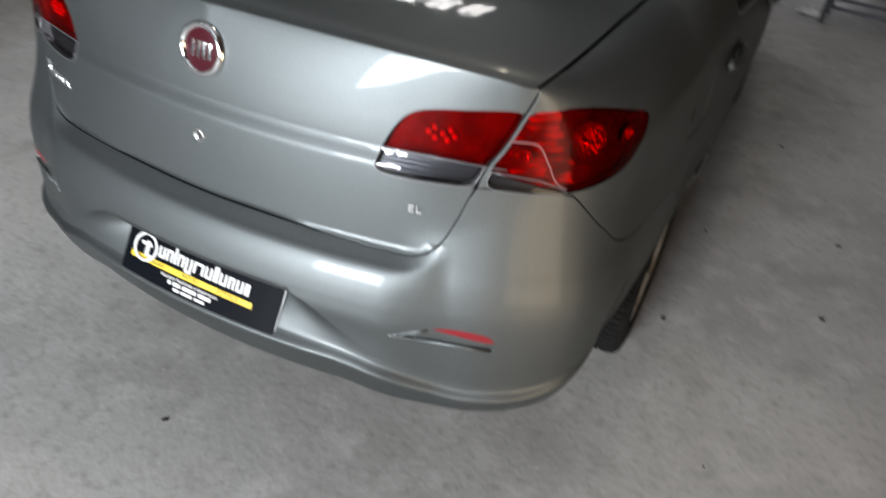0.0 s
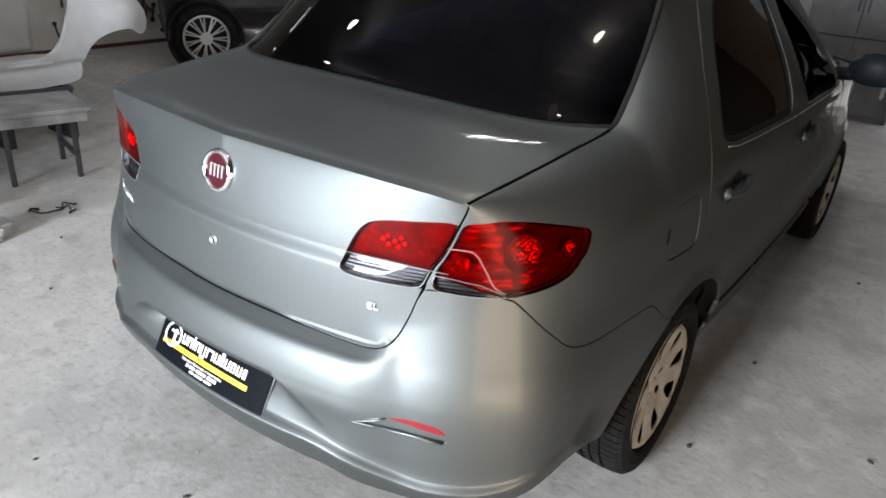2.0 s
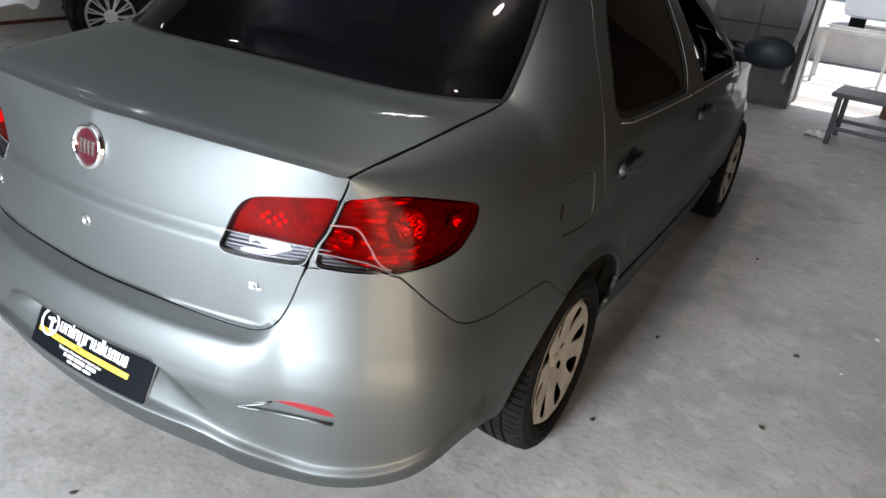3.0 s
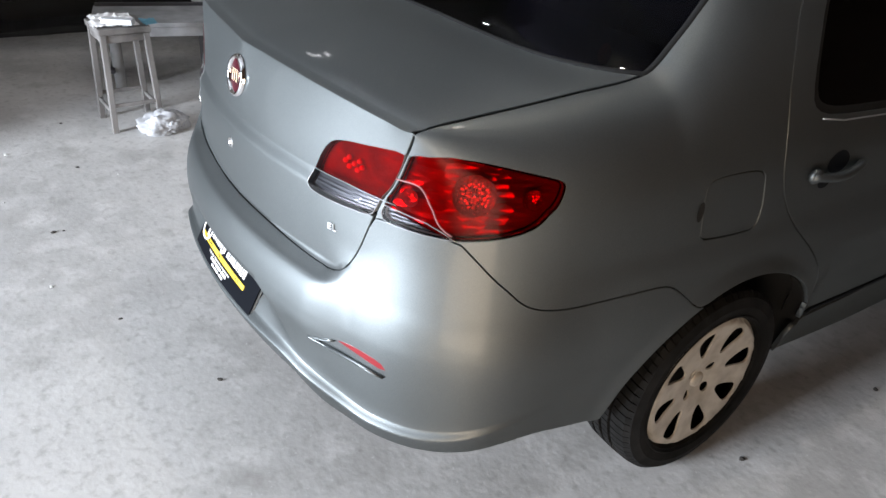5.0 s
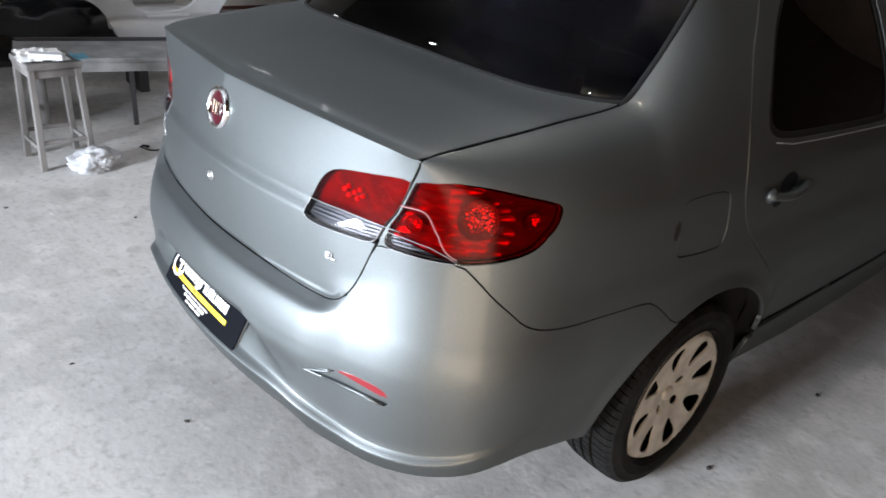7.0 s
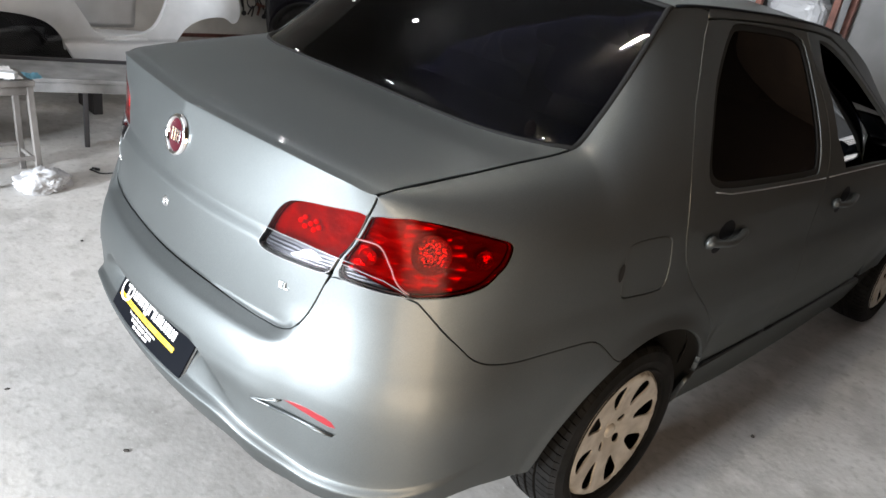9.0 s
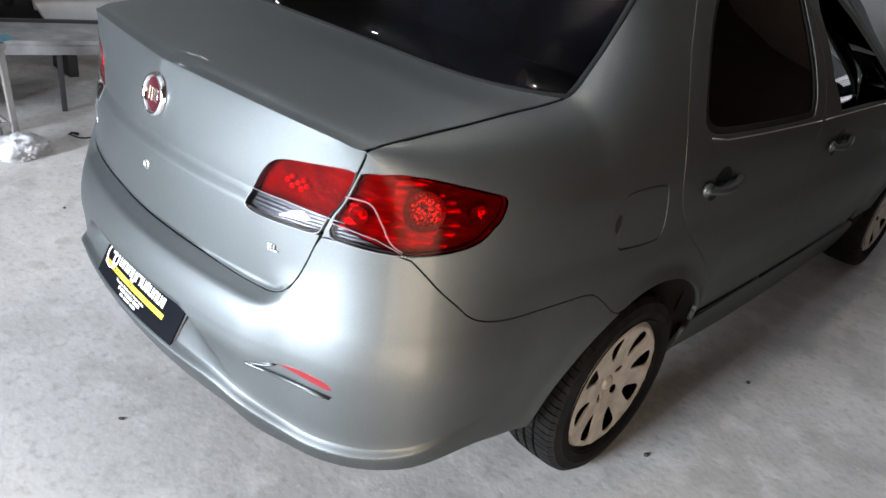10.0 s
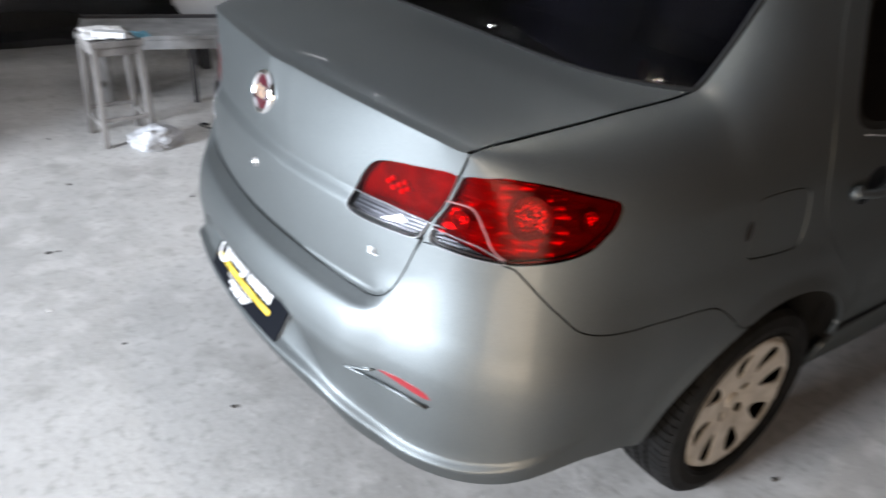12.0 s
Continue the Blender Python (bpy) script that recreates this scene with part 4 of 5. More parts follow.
for x0, y0, sx0, sy0 in tuple((.72 * q for q in row) for row in ((-.015, 0, .004, .019), (-.009, .0078, .012, .0036), (-.010, 0, .010, .0032), (-.009, -.0078, .012, .0036), (.004, 0, .004, .019), (.010, -.0078, .013, .0036))):
    add_box(bm, (sx0, sy0, .0035), m @ Vector((x0, y0, .0012)), e0, .0008)
bm_part("trim_mark", bm, SATIN, trunk, "small chrome trim letters")
# model script as a plain chrome ribbon
pts = [on_skin(-.500 + .115 * k, .797, .0025) @ Vector((0, .0085 * math.sin(k * 31) + (.012 if k < .12 else 0), 0)) for k in np.linspace(0, 1, 70)]
tube("model_script", pts, .0022, CHROME, trunk, "chrome model script", seg=6)

# advertising board in the number plate's place
BT = math.degrees(math.atan2(.050, .096))
mb = pose(.0, .0150, .5130, 90 - BT, 0, 0)
bm = bmesh.new()
for k in range(12):
    add_box(bm, (.402 / 12, .110, .003), (-.201 + .402 * (k + .5) / 12, 0, 0), (0, 0, 0), 0)
bmesh.ops.remove_doubles(bm, verts=bm.verts[:], dist=.0001)
for v in bm.verts:
    v.co = mb @ Vector((v.co.x, v.co.y, v.co.z - .010 * (v.co.x / .2) ** 2))
board = bm_part("advert_board", bm, BOARD, car, "black advertising board with white and yellow print")
bm = bmesh.new()
for k in range(12):
    add_box(bm, (.404 / 12, .112, .0035), (-.202 + .404 * (k + .5) / 12, 0, -.0045), (0, 0, 0), 0)
for sx0 in (-.13, .13):
    add_box(bm, (.03, .05, .034), (sx0, -.01, -.022), (0, 0, 0), .002)
for v in bm.verts:
    v.co = mb @ Vector((v.co.x, v.co.y, v.co.z - .010 * (v.co.x / .2) ** 2))
bm_part("board_backing", bm, SATIN, board, "worn metal backing plate")


def on_board(name, bars, material):
    bm = bmesh.new()
    for x0, y0, w0, h0 in bars:
        add_box(bm, (w0, h0, .0008), (x0, y0, .0019 - .010 * (x0 / .2) ** 2), (0, math.degrees(math.atan(.1 * x0 / .2)), 0), min(w0, h0) * .12)
    for v in bm.verts:
        v.co = mb @ v.co
    return bm_part(name, bm, material, board)


on_board("yellow_band", [(-.135, -.0065, .09, .0125), (-.045, -.0065, .092, .0125), (.045, -.0065, .09, .0125), (.115, -.0065, .055, .0125)], YELLOW)
x = -.108
bars = []
for wd, hg, up in ((.018, .024, 0), (.018, .024, 0), (.006, .034, .005), (.018, .024, 0), (.018, .031, -.0035), (.027, .024, 0), (.018, .024, 0), (.012, .032, .004), (.018, .024, 0), (.016, .024, 0), (.017, .024, 0), (.012, .024, 0)):
    x += wd / 2
    bars.append((x, .021 + up, wd * .95, hg))
    x += wd / 2 + .0035
for k, (bx, by, bw, bh) in enumerate(bars):
    stem = min(.0052, bw * .45)
    shape = [(bx, by, bw, bh)] if bw < .009 else [(bx - (bw - stem) / 2, by, stem, bh), (bx + (bw - stem) / 2, by, stem, bh), (bx, by + (1 if k % 2 else -1) * (bh - stem) / 2, bw - stem * 1.9, stem)]
    on_board("letter_bar", shape, WHITE)
mr = mb @ Matrix.Translation((-.142, .018, .0005))
lathe("logo_ring", [(.026, 0), (.026, .0014), (.0315, .0014), (.0315, 0)], mr, WHITE, board, "white ring mark", seg=36)
on_board("logo_bars", [(-.144, .024, .030, .0065), (-.140, .013, .009, .036), (-.130, .000, .020, .007)], WHITE)
for words, x0, w0 in (("FUNILARIA", -.108, .052), ("PINTURA", -.012, .046), ("ESTETICA", .084, .052)):
    writing("band_words", words, .0105, mb @ Matrix.Translation((x0, -.0065, .0027 - .010 * (x0 / .2) ** 2)) @ pose(0, 0, 0, 0, math.degrees(math.atan(.1 * x0 / .2)), 0), INK, board, .0003, w0)
writing("line_words", "Veículos Nacionais e Importados", .0105, mb @ Matrix.Translation((-.012, -.0205, .0022)), WHITE, board, .0003, .150)
on_board("phone_bars", [(-.062, -.0315, .008, .008), (-.042, -.0315, .020, .0075), (-.008, -.0315, .036, .0075), (.032, -.0315, .032, .0075)], WHITE)
on_board("signature_bars", [(-.040, -.0425, .016, .0055), (-.012, -.0425, .030, .0055), (.022, -.0425, .026, .0055)], WHITE)

# door mirrors
for sx in (-1, 1):
    bm = bmesh.new()
    bmesh.ops.create_uvsphere(bm, u_segments=24, v_segments=14, radius=1)
    for v in bm.verts:
        c = v.co
        c.x, c.y, c.z = .105 * c.x * (1 - .12 * c.z), .045 * c.y if c.y < 0 else .085 * c.y, .068 * (abs(c.z) ** .75) * (1 if c.z > 0 else -1)
        v.co = Vector((sx * (.905 + c.x), 2.66 + c.y, 1.035 + c.z))
    mirror = bm_part("door_mirror", bm, BLACK, car, "black plastic door mirror", smooth=True)
    tube("mirror_arm", [(sx * .76, 2.66, 1.0), (sx * .82, 2.665, 1.005), (sx * .86, 2.67, 1.015)], .028, BLACK, mirror)
# orange hook on the parcel shelf
bm = bmesh.new()
bmesh.ops.create_icosphere(bm, subdivisions=2, radius=.018, matrix=Matrix.Translation((.42, .80, 1.075)) @ Matrix.Diagonal((.7, 1, 1.4, 1)))
hook = bm_part("air_freshener", bm, ORANGE, None, "", smooth=True)
tagged(hook, "small orange air freshener on the parcel shelf", "air freshener")


# ---------- the garage ----------


def slab(name, size, at, material, label="", category="wall"):
    ob = box(name, size, at, material, bevel=0)
    return tagged(ob, label, category, kind="structure")


slab("floor", (9.05, 14.2, .2), (-1.875, .45, -.1), CONCRETE, "dusty worn grey concrete floor with stains", "floor")
slab("wall_west", (.2, 14.2, 1.7), (-6.26, .45, .85), WALLWHITE, "dirty white painted workshop wall")
slab("wall_west_upper", (.2, 14.2, 2.9), (-6.26, .45, 3.15), WALLWHITE, "dirty white upper part of the workshop wall")
slab("wall_east_a", (.2, 4.83, 4.6), (2.55, -4.235, 2.3), WALLBROWN, "brown workshop wall, its dimness put into the colour")
slab("wall_east_b", (.2, 7.63, 4.6), (2.55, 3.735, 2.3), WALLBROWN, "brown workshop wall, its dimness put into the colour")
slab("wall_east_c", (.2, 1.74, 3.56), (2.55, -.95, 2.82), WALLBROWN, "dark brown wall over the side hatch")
slab("wall_north_a", (6.86, .2, 4.6), (-2.74, 7.25, 2.3), WALLGREY, "grey rendered end wall")
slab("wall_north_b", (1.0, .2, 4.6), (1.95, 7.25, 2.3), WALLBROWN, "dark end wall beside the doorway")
# lintel height is made up: hung low to keep yard glare off the side glass
slab("wall_north_c", (.76, .2, 3.40), (1.07, 7.25, 2.90), WALLGREY, "grey lintel over the doorway")
slab("wall_south_a", (5.17, .2, 4.6), (-3.575, -6.55, 2.3), WALLGREY, "grey rendered end wall")
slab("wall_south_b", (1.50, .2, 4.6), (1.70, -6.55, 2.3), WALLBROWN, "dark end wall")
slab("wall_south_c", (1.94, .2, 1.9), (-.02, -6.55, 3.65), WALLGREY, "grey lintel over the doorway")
# added low wall, unseen: stops rear daylight from reaching under the car
slab("wall_south_d", (1.94, .2, .68), (-.02, -6.55, .34), WALLGREY, "low grey wall out of view, added to keep light from under the car")
# added wall, never in view: blocks door light from the floor by the stool
slab("wall_partition", (4.16, .12, 4.6), (-4.08, -1.56, 2.3), WALLWHITE, "dirty white wall out of view, added to shade the west floor")
# added wall behind the camera: cuts door light on the car's right side
slab("wall_stub", (1.35, .12, 4.6), (1.775, -2.72, 2.3), WALLBROWN, "dark brown wall out of view, added to shade the east floor")
slab("ceiling", (9.05, 14.2, .15), (-1.875, .45, 4.675), CEIL, "grey sheet-metal workshop ceiling", "ceiling")
slab("baseboard", (.02, 8.6, .035), (-6.15, 2.82, .0175), REDPAINT, "worn red painted stripe along the wall foot", "trim")
slab("trim", (6.8, .015, .10), (-2.76, 7.143, 1.72), YELLOW, "yellow painted band on the grey wall", "trim")

# outside the doorways
slab("ground", (90, 60, .1), (0, 37.5, -.06), YARD, "sunlit pale concrete yard", "ground")
slab("pavement", (60, 30, .1), (0, -21.66, -.06), YARD, "pale concrete forecourt", "ground")
slab("ground_side", (30, 14.2, .1), (17.66, .45, -.06), YARD, "pale concrete strip beside the workshop", "ground")
slab("wall_yard", (9, .2, .42), (3.5, 10.4, .21), YARDWALL, "low pale yard wall in full daylight")
slab("backdrop", (60, .3, 7), (4, 24, 3.4), HAZE, "pale hazy trees beyond the yard", "backdrop")

# ceiling lights: three twin-tube fittings in a row, twice, and two round lamps


def twin_light(at, turn=0, glowing=None):
    li = thing("ceiling_light", "white twin-tube ceiling light, switched on", "light", "twin-tube lights", at=at, turn=turn)
    bm = bmesh.new()
    add_box(bm, (.20, .50, .03), (0, 0, .045), (0, 0, 0), .006)
    bm_part("frame", bm, WHITE, li)
    for x in (-.05, .05):
        bm = bmesh.new()
        add_box(bm, (.040, .36, .02), (x, 0, .014), (0, 0, 0), .008)
        bm_part("tube", bm, glowing or TUBE, li, "glowing white tube")
    return li


first = twin_light((-1.32, 3.30, 2.8), 0)
for at in ((-1.05, 3.32, 2.8), (-.78, 3.34, 2.8)):
    copy_thing(first, pose(*at))
second = twin_light((-5.3, 1.75, 3.9), 80, TUBE_FAR)
second.scale = (.6, .6, 1)
for y in (1.90, 2.05):
    copy_thing(second, pose(-5.3, y, 3.9, 0, 0, 80) @ Matrix.Diagonal((.6, .6, 1, 1)))
for li in [o for o in scene.objects if o.name.startswith("ceiling_light")]:
    z = li.matrix_basis.translation.z
    rod = box("hanger", (.012, .012, 4.6 - z - .06), (0, 0, .06 + (4.6 - z - .06) / 2), STEEL, None, bevel=0)
    rod.parent = li


def round_light(at, r, glowing):
    li = thing("lamp", "round white lamp hanging from the ceiling, switched on", "lamp", "round lamps", at=at)
    bm = bmesh.new()
    bmesh.ops.create_uvsphere(bm, u_segments=16, v_segments=10, radius=r)
    bm_part("bulb", bm, glowing, li, "glowing bulb", smooth=True)
    bm = bmesh.new()
    add_bar(bm, (0, 0, r * .9), (0, 0, r * .9 + .09), .022, 12)
    bm_part("socket", bm, BLACK, li)
    bm = bmesh.new()
    add_bar(bm, (0, 0, r * .9 + .09), (0, 0, 4.6 - at[2]), .005, 6)
    bm_part("cable", bm, BLACK, li)
    return li


round_light((-3.40, .85, 4.25), .04, BULB)
round_light((.40, 1.15, 4.35), .07, BULB_BRIGHT)

# ---------- west side: stool, low table, body shell, black car, tools ----------
stool = thing("stool", "worn dusty grey wooden work stool", "stool", at=(-2.40, .258, 0), turn=4)
box("seat", (.26, .25, .03), (0, 0, .513), WOOD, stool, bevel=.005)
for sx in (-1, 1):
    for sy in (-1, 1):
        bm = bmesh.new()
        add_box(bm, (.028, .028, .500), (0, 0, 0), (0, 0, 0), .003)
        for v in bm.verts:
            k = (.250 - v.co.z) / .500
            v.co += Vector((sx * (.108 + .016 * k), sy * (.104 + .016 * k), .250))
        bm_part("leg", bm, WOOD, stool)
for sy in (-1, 1):
    box("rail", (.20, .016, .04), (0, sy * .106, .476), WOOD, stool)
    box("stretcher", (.22, .014, .020), (0, sy * .118, .11), WOOD, stool)
for sx in (-1, 1):
    box("rail", (.016, .19, .04), (sx * .109, 0, .476), WOOD, stool)
    box("stretcher", (.014, .21, .020), (sx * .121, 0, .14), WOOD, stool)


def rag(name, label, category, at, size, material, seed, high=.03, n=22, turn=0):
    """A crumpled sheet lying on something."""
    verts, faces = [], []
    for i in range(n):
        for j in range(n):
            a, b = i / (n - 1) - .5, j / (n - 1) - .5
            edge = min(1, 3.0 * (.5 - max(abs(a), abs(b))))
            h = abs(noise.noise(Vector((a * 4 + seed, b * 4, seed)))) * high * (0.3 + edge) + abs(noise.noise(Vector((a * 11, b * 11 + seed, 3)))) * high * .5
            r = 1 + .25 * noise.noise(Vector((math.atan2(b, a) * 1.2, seed, 0)))
            verts.append((a * size[0] * r, b * size[1] * r, h + .002))
    for i in range(n - 1):
        for j in range(n - 1):
            faces.append((i * n + j, (i + 1) * n + j, (i + 1) * n + j + 1, i * n + j + 1))
    ob = part(name, verts, faces, material)
    ob.matrix_world = pose(*at, 0, 0, turn)
    return tagged(ob, label, category)


rag("masking_paper", "crumpled white masking paper on the stool", "paper", (-2.41, .238, .529), (.25, .21), WHITE, 3.1, .04)
rag("cloth", "blue cleaning cloth on the stool's edge", "cloth", (-2.35, .400, .529), (.12, .07), BLUE, 8.2, .02, 14)
box_r = box("sanding_block", (.15, .055, .028), (0, 0, .014), PRIMER, None, bevel=.006)
box_r.matrix_world = pose(-2.31, .248, .541, 0, 0, 60)
tagged(box_r, "long pale sanding block on the stool", "sanding block")

# crumpled plastic bag at the stool's foot
bm = bmesh.new()
bmesh.ops.create_icosphere(bm, subdivisions=5, radius=1)
for v in bm.verts:
    d = v.co.copy()
    k = 1 + .38 * noise.noise(d * 1.7) + .22 * abs(noise.noise(d * 4.5)) - .12 * abs(noise.noise(d * 9))
    v.co = Vector((d.x * .100 * k, d.y * .115 * k, max(0, d.z * .060 * k * (1.2 + .6 * noise.noise(d * 1.3 + Vector((4, 0, 0)))) + .03)))
bag = bm_part("plastic_bag", bm, BAG, None, "", smooth=True)
bag.matrix_world = pose(-2.215, .385, 0, 0, 0, 20)
tagged(bag, "crumpled white plastic bag on the floor", "bag")

table = thing("low_table", "low dusty grey table with dark steel legs", "table", at=(-2.98, .74, 0), turn=-13)
box("tabletop", (.46, 1.02, .024), (0, 0, .400), DUSTY, table, bevel=.005)
box("apron", (.035, .98, .055), (.205, 0, .360), DUSTY, table, "dusty grey front rail")
box("back_rail", (.03, 1.04, .02), (-.215, .02, .420), STEEL, table)
for x, y in ((.17, .42), (-.19, -.43), (-.19, .42), (.17, .08)):
    box("leg", (.028, .028, .388), (x, y, .194), STEEL, table)
bm = bmesh.new()
add_bar(bm, (.13, -.40, 0), (.13, -.40, .388), .032, 16)
bm_part("leg", bm, DUSTY, table, "thick dusty round post", smooth=True)
for y in (-.43, .42):
    box("stretcher", (.40, .025, .025), (0, y, .13), STEEL, table)

shell = thing("body_shell", "white-primed buggy body shell with arched fenders", "car part", at=(0, 0, -.03))


def shell_skin(a, b):
    a, b = np.asarray(a, float), np.asarray(b, float)
    bul = .14 * np.exp(-((a - 1.84) / .22) ** 2) * smooth(.45, .8, b) + .16 * np.exp(-((a - .55) / .42) ** 2) * smooth(.45, .75, b)
    roll = -.10 * smooth(.80, 1.02, b) - .03 * np.exp(-((b - .50) / .02) ** 2)
    return np.stack([-3.42 + bul + roll, a, b], -1)


SHELL = [(.97, .37), (1.30, .385), (1.55, .395), (1.575, .47), (1.60, .55), (1.67, .66), (1.78, .72), (1.90, .72), (1.97, .66), (2.03, .70), (2.01, .84), (1.90, .97), (1.74, 1.03), (1.60, .99), (1.53, .86), (1.48, .66), (1.40, .57), (1.20, .55), (1.06, .56), (.99, .66), (.88, .82), (.68, .93), (.40, .96), (.12, .90), (-.02, .74), (.04, .60), (.16, .66), (.36, .71), (.60, .70), (.77, .64), (.87, .52), (.92, .40)]
sheet("side_panel", shell_skin, SHELL, PRIMER, shell, gap=0, rim=.05, step=.03)
sheet("sill_ledge", lambda a, b: np.stack([-3.42 - np.asarray(b, float), np.asarray(a, float), .545 + 0 * np.asarray(a, float)], -1), [(.98, .0), (1.52, .0), (1.52, .26), (.98, .26)], PRIMER, shell, gap=0, rim=.02, step=.06, rounds=1)
bm = bmesh.new()
add_box(bm, (.10, .56, .95), (-3.70, 1.15, 1.02), (0, 6, 0), .05)
bm_part("tub", bm, PRIMER, shell, "smooth grey-primed tub", smooth=True)
for y in (1.06, 1.46):
    box("stand", (.30, .06, .345), (-3.58, y, .2025), STEEL, shell, "dark steel stand")

# dark bumper wrapped in film, behind the shell
wrapped = thing("wrapped_bumper", "black car bumper wrapped in clear film", "car part")


def wrap_skin(a, b):
    a, b = np.asarray(a, float), np.asarray(b, float)
    return np.stack([-4.35 + .28 * np.cos((b - .42) * 3.0) + .006 * np.sin(a * 17 + b * 14) + .003 * np.sin(b * 41 - a * 13), a, b], -1)


sheet("bumper_skin", wrap_skin, [(-1.1, .02), (1.15, .02), (1.2, .4), (1.15, .86), (-1.1, .9), (-1.2, .4)], BLACKPAINT, wrapped, gap=0, rim=.06, step=.035)

sheet("film", lambda a, b: wrap_skin(a, b) + np.stack([.02 + .012 * np.sin(9 * np.asarray(a, float) + 5 * np.asarray(b, float)), 0 * np.asarray(a, float), 0 * np.asarray(a, float)], -1), [(-1.05, .05), (1.1, .05), (1.15, .4), (1.1, .80), (-1.05, .84), (-1.15, .4)], CLEAR, wrapped, "clear plastic film", gap=0, rim=0, step=.05)
sheet("intake", wrap_skin, [(-.5, .16), (.5, .16), (.45, .30), (-.45, .30)], VOID, wrapped, "dark intake opening", off=.004, gap=0, rim=0, step=.05)

# black hatchback parked side-on
black = thing("hatchback", "black hatchback with silver multi-spoke wheels", "car", at=(-4.62, 3.40, 0), turn=54)
sil = [(-.36, .30), (-.34, .24), (2.85, .22), (3.25, .30), (3.32, .62), (3.2, .84), (2.35, .96), (1.75, 1.40), (.30, 1.46), (-.20, 1.30), (-.38, .92), (-.40, .58)]
verts, faces = [], []
rl = rounded(sil, 2)
nr = len(rl)
for off_y, k in ((0.06, .93), (0, .985), (.0, 1.0), (1.60, 1.0), (1.60, .985), (1.54, .93)):
    for a, b in rl:
        inn = .10 * max(0, (b - .85)) / .5
        yy = off_y + (inn if off_y < .8 else -inn)
        verts.append((1.3 + (a - 1.3) * k, yy, .75 + (b - .75) * k))
for s0 in range(5):
    for i in range(nr):
        faces.append((s0 * nr + i, s0 * nr + (i + 1) % nr, (s0 + 1) * nr + (i + 1) % nr, (s0 + 1) * nr + i))
faces += [tuple(range(nr))[::-1], tuple(5 * nr + i for i in range(nr))]
part("body", verts, faces, BLACKPAINT, black)
for sx in (0.0, 2.45):
    mw = pose(sx, -.012, .30, 90, 0, 0)
    w = lathe("wheel", [(.20, -.09), (.215, -.01), (.26, .004), (.29, -.008), (.302, -.03), (.302, -.19)], mw, RUBBER, black, "black tyre with silver multi-spoke rim", seg=48)
    lathe("arch_shade", [(.0001, -.03), (.345, -.03), (.35, .0135), (.33, .0135), (.33, -.02)], mw, VOID, w, seg=40)
    bm = bmesh.new()
    for k in range(11):
        for d in (-.09, .09):
            a = 2 * math.pi * k / 11
            p0 = Vector((.05 * math.cos(a), .05 * math.sin(a), -.004))
            p1 = Vector((.200 * math.cos(a + d), .200 * math.sin(a + d), .004))
            add_bar(bm, mw @ p0, mw @ p1, .0085, 6)
    add_bar(bm, mw @ Vector((0, 0, -.02)), mw @ Vector((0, 0, .008)), .058, 20)
    bm_part("spokes", bm, SATIN, w, "silver spokes")
    lathe("rim", [(.188, -.03), (.192, .006), (.205, .010), (.214, -.004)], mw, SATIN, w, seg=48)

# hand tools hanging low on the white wall
random.seed(5)


def tool_shape(kind, at, size, lean):
    ob = thing("hand_tool", ("dark steel spanner hanging on the wall", "dark steel pliers hanging on the wall", "dark hammer hanging on the wall", "coil of dark hose hanging on the wall")[kind], "tool", "tools on the wall", at=at)
    ob.matrix_basis = pose(*at, lean, 0, 0)
    bm = bmesh.new()
    s = size
    if kind == 0:
        add_box(bm, (.010, .018, s), (0, 0, -s / 2), (0, 0, 0), .003)
        bmesh.ops.create_cone(bm, cap_ends=True, segments=10, radius1=.028, radius2=.028, depth=.012, matrix=pose(0, 0, -s, 0, 90, 0))
        bmesh.ops.create_cone(bm, cap_ends=True, segments=10, radius1=.022, radius2=.022, depth=.012, matrix=pose(0, 0, 0, 0, 90, 0))
    elif kind == 1:
        for d in (-1, 1):
            add_box(bm, (.012, .016, s * .75), (0, d * .020, -s * .6), (d * 9, 0, 0), .004)
        add_box(bm, (.014, .036, s * .3), (0, 0, -s * .14), (0, 0, 0), .006)
    elif kind == 2:
        add_box(bm, (.018, .022, s), (0, 0, -s / 2), (0, 0, 0), .006)
        add_box(bm, (.030, .11, .034), (0, 0, -.01), (0, 0, 0), .008)
    else:
        for i in range(20):
            a0, a1 = 2 * math.pi * i / 20, 2 * math.pi * (i + 1) / 20
            add_bar(bm, (.01, s * .4 * math.cos(a0), -s * .5 + s * .45 * math.sin(a0)), (.01, s * .4 * math.cos(a1), -s * .5 + s * .45 * math.sin(a1)), .008, 6)
    bm_part("tool_body", bm, RUST if kind == 2 else STEEL, ob)
    return ob


for i in range(30):
    y = 2.75 + 1.55 * ((i * .618) % 1)
    tool_shape((0, 1, 2, 3, 1, 0)[i % 6], (-6.135, y, .28 + .55 * ((i * .37) % 1)), .10 + .12 * random.random(), random.uniform(-25, 25))

# shelf rack with film-wrapped parts against the end wall
rack = thing("shelf_rack", "red-brown steel rack with shelves", "rack", at=(-1.75, 6.85, 0))
for x in (-.75, -.05, .66):
    for y in (-.2, .2):
        box("post", (.06, .05, 2.1), (x, y, 1.05), RUST, rack)
for z in (.25, .95, 1.55):
    box("shelf", (1.5, .46, .025), (-.04, 0, z), STEEL, rack)
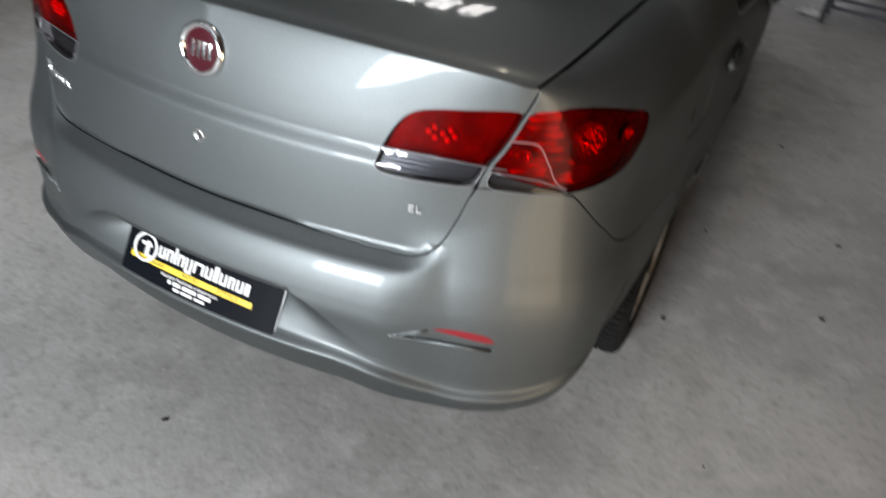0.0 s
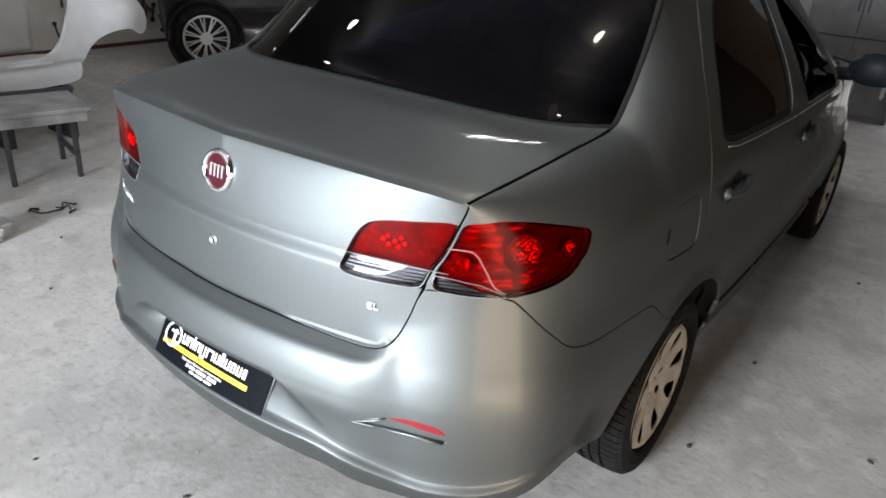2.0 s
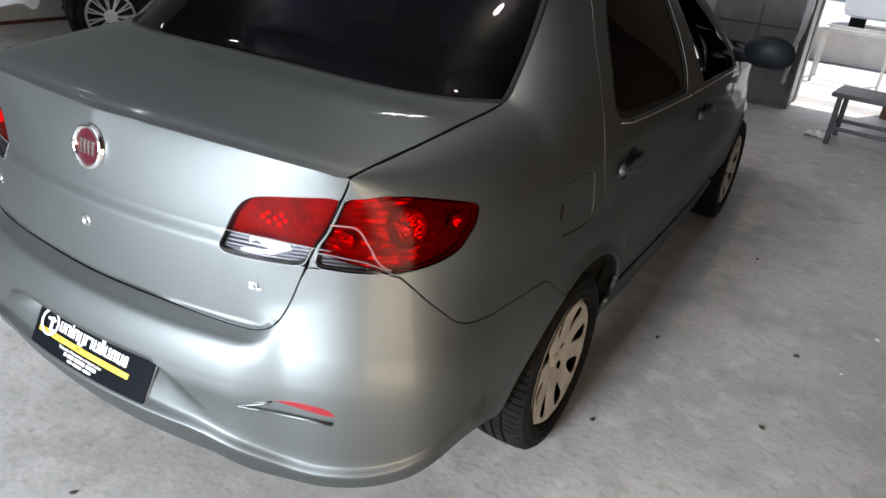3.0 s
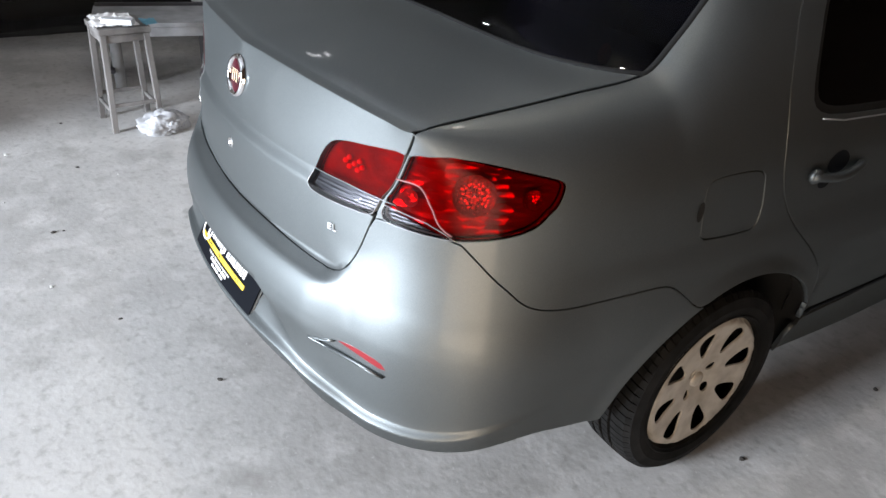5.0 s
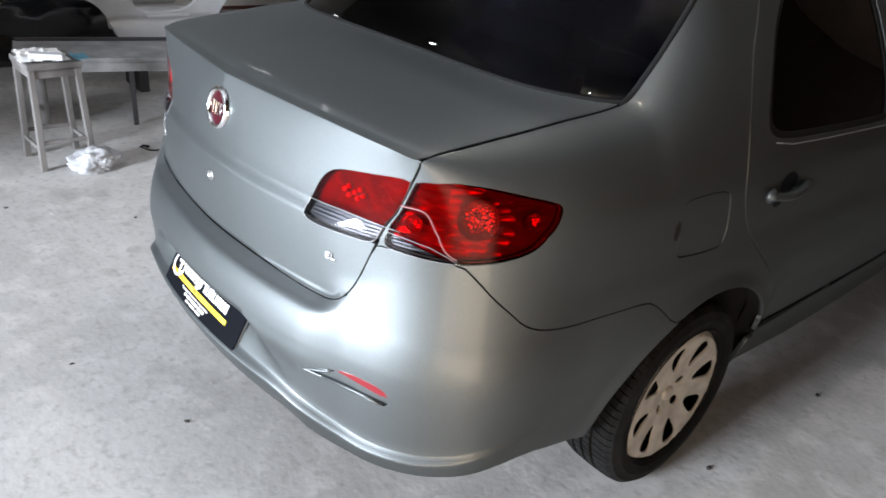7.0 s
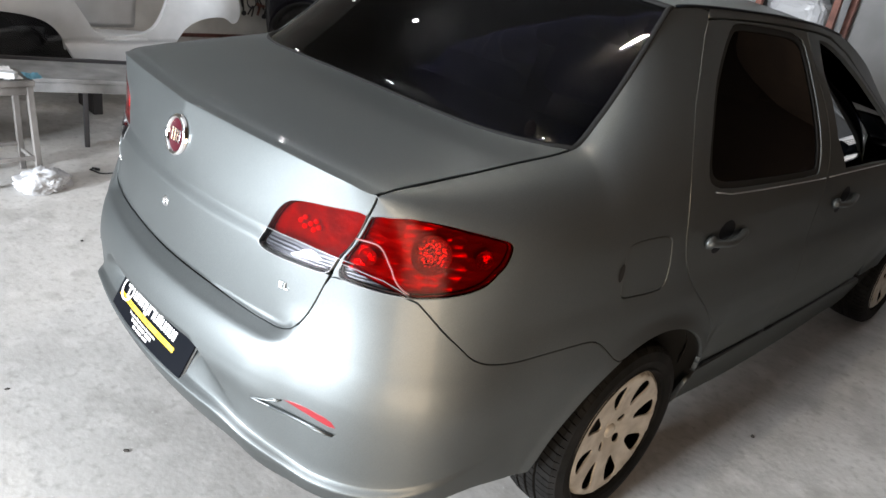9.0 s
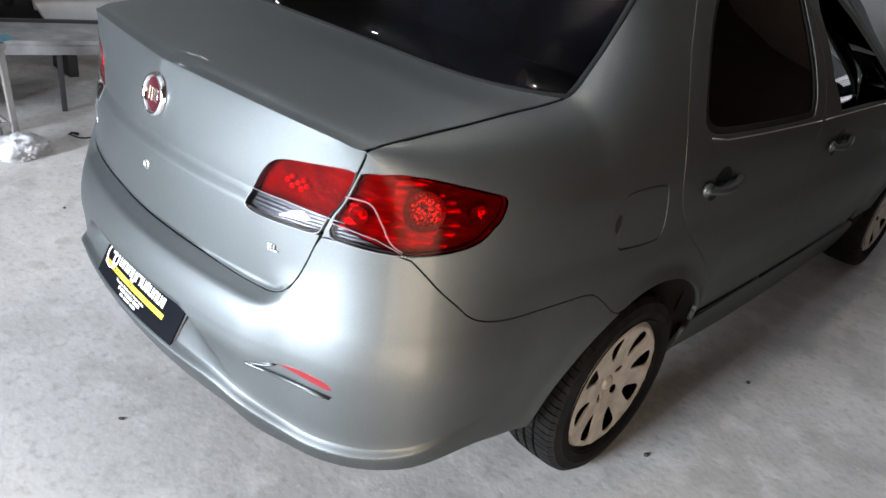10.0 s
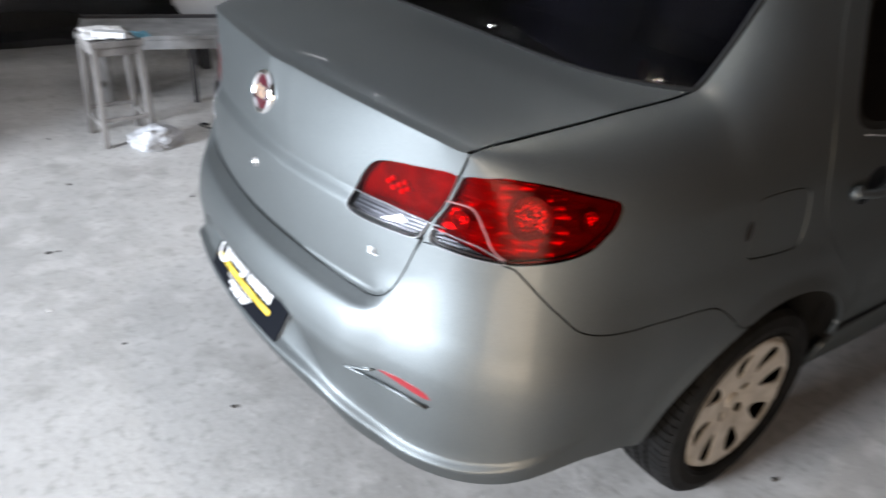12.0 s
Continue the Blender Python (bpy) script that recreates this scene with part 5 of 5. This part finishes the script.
for i, (x, z, w0) in enumerate(((-.42, .963, .26), (.28, .963, .26), (-.42, 1.563, .27), (.28, 1.563, .27))):
    bm = bmesh.new()
    bmesh.ops.create_icosphere(bm, subdivisions=4, radius=1)
    for v in bm.verts:
        d = v.co.copy()
        k = 1 + .12 * abs(noise.noise(d * 3 + Vector((i, 0, 0)))) + .07 * abs(noise.noise(d * 8))
        q3 = Vector([math.copysign(abs(c) ** .55, c) for c in d])
        v.co = Vector((q3.x * w0 * k, q3.y * .18 * k, max(0, q3.z * .24 * k + .24)))
    pk = bm_part("wrapped_part", bm, BAG, None, "", smooth=False)
    pk.matrix_world = pose(-1.75 + x, 6.85, z)
    tagged(pk, "pale car part wrapped in crinkled film on the rack", "package", "wrapped parts")

# grey cabinet at the doorway, film hanging from its edge
cab = thing("cabinet", "tall dark grey steel cabinet beside the doorway", "cabinet", at=(.25, 6.92, 0))
box("body", (.86, .40, 1.9), (0, 0, .95), CABGREY, cab, bevel=.006)
for sx in (-1, 1):
    d = box("door", (.415, .02, 1.80), (sx * .212, -.211, .95), CABGREY, cab, bevel=.004)
    box("handle", (.014, .02, .12), (sx * .04, -.23, 1.0), STEEL, d)
for z in (.35, .72, 1.10):
    box("ridge", (.80, .008, .014), (0, -.226, z), STEEL, cab)
verts, faces = [], []
for i in range(24):
    for j in range(8):
        z = .25 + 1.35 * i / 23
        verts.append((.60 + .05 * math.sin(z * 9 + j) * .4 + .10 * (z - .25) * (j / 7), 6.66 - .02 * j + .03 * math.sin(j * 1.7 + z * 6), z))
for i in range(23):
    for j in range(7):
        faces.append((i * 8 + j, (i + 1) * 8 + j, (i + 1) * 8 + j + 1, i * 8 + j + 1))
film = part("hanging_film", verts, faces, BAG)
tagged(film, "strip of crinkled masking film hanging beside the cabinet", "film")

# dark bench before the doorway, pale trestle and white van outside
bench = thing("bench", "low dark bench with a worn top", "bench", at=(1.66, 5.85, 0), turn=-6)
box("top", (1.16, .46, .035), (0, 0, .395), STEEL, bench, "dark worn top", bevel=.006)
for x in (-.52, .52):
    for y in (-.18, .18):
        box("leg", (.038, .038, .38), (x, y, .19), STEEL, bench)
for y in (-.18, .18):
    box("stretcher", (1.04, .025, .03), (0, y, .13), STEEL, bench)
for x in (-.52, .52):
    box("stretcher", (.025, .34, .03), (x, 0, .17), STEEL, bench)
rag("paper", "crumpled white paper by the bench leg", "paper", (1.04, 5.92, .0), (.20, .16), WHITE, 6.4, .05, 16)
tres = thing("trestle", "pale painted steel trestle in the yard", "trestle", at=(1.02, 8.85, -.01), turn=0)
for x in (-.36, .33):
    for y in (-.2, .2):
        box("leg", (.035, .035, .58), (x, y, .29), PALE, tres)
for y in (-.2, .2):
    box("rail", (.74, .035, .035), (-.015, y, .585), PALE, tres)
for x in (-.36, .33):
    box("rail", (.035, .40, .035), (x, 0, .575), PALE, tres)
van = thing("van", "white van with a dark grille, parked in the yard", "van", at=(1.6, 13.2, -.01))
bm = bmesh.new()
add_box(bm, (2.2, 3.4, 1.6), (0, 1.75, 1.15), (0, 0, 0), .16)
bm_part("body", bm, WHITE, van, smooth=False)
for i in range(4):
    box("grille_bar", (1.5, .03, .045), (0, .045, .98 + .07 * i), BLACK, van)
for x in (-.85, .85):
    mw = pose(x, .75, .33, 0, 90, 0)
    lathe("wheel", [(.0001, .12), (.2, .12), (.32, .10), (.34, .06), (.34, -.1), (.3, -.12)], mw, RUBBER, van, "black wheel", seg=28)

# green cloth on the roof
rag("cloth", "bright green microfibre cloth on the car roof", "cloth", (.02, 1.98, 1.442), (.16, .20), GREEN, 2.7, .03, 16)

# wire scraps, leaves and litter on the floor
pts = [(-2.43 + .20 * k + .03 * math.sin(k * 17), .64 + .22 * k + .05 * math.sin(k * 11 + 1), .006 + .006 * math.sin(k * 23) ** 2) for k in np.linspace(0, 1, 26)]
w1 = tube("wire_scrap", pts, .004, BLACK, None, seg=6)
tagged(w1, "bent black wire scrap on the floor", "wire")
w2 = tube("wire_scrap", [(-2.36 + .03 * math.sin(k * 9), .78 + .10 * k, .006 + .01 * k * (1 - k)) for k in np.linspace(0, 1, 12)], .004, BLACK, None, seg=6)
tagged(w2, "bent black wire scrap on the floor", "wire")
random.seed(11)
spots = [(-1.553, .343), (.867, 1.177), (-.149, .007), (-.60, -.185), (-1.75, .05), (-2.0, .62), (-1.3, -.25), (1.55, 2.05), (1.35, 1.5), (-1.9, -.1), (-.9, -.35), (1.1, .62)]
for i in range(60):
    x0, y0 = spots[i] if i < len(spots) else (random.uniform(-2.6, 2.4), random.uniform(-.8, 4.5))
    if i >= len(spots) and abs(x0) < .85 and y0 > 0:
        continue
    bm = bmesh.new()
    r = random.uniform(.004, .011)
    bmesh.ops.create_icosphere(bm, subdivisions=1, radius=r)
    for v in bm.verts:
        v.co = Vector((v.co.x * random.uniform(.8, 1.8), v.co.y, max(0, v.co.z * .45 + r * .25)))
    cr = bm_part("crumb", bm, (DARKBIT, PALE, DARKBIT)[i % 3] if i != 1 else DARKBIT, None)
    cr.matrix_world = pose(x0, y0, 0, 0, 0, random.uniform(0, 180))
    tagged(cr, "dark crumb of dirt on the floor" if i % 3 != 1 or i == 1 else "pale crumb of filler on the floor", "crumb", "crumbs on the floor")
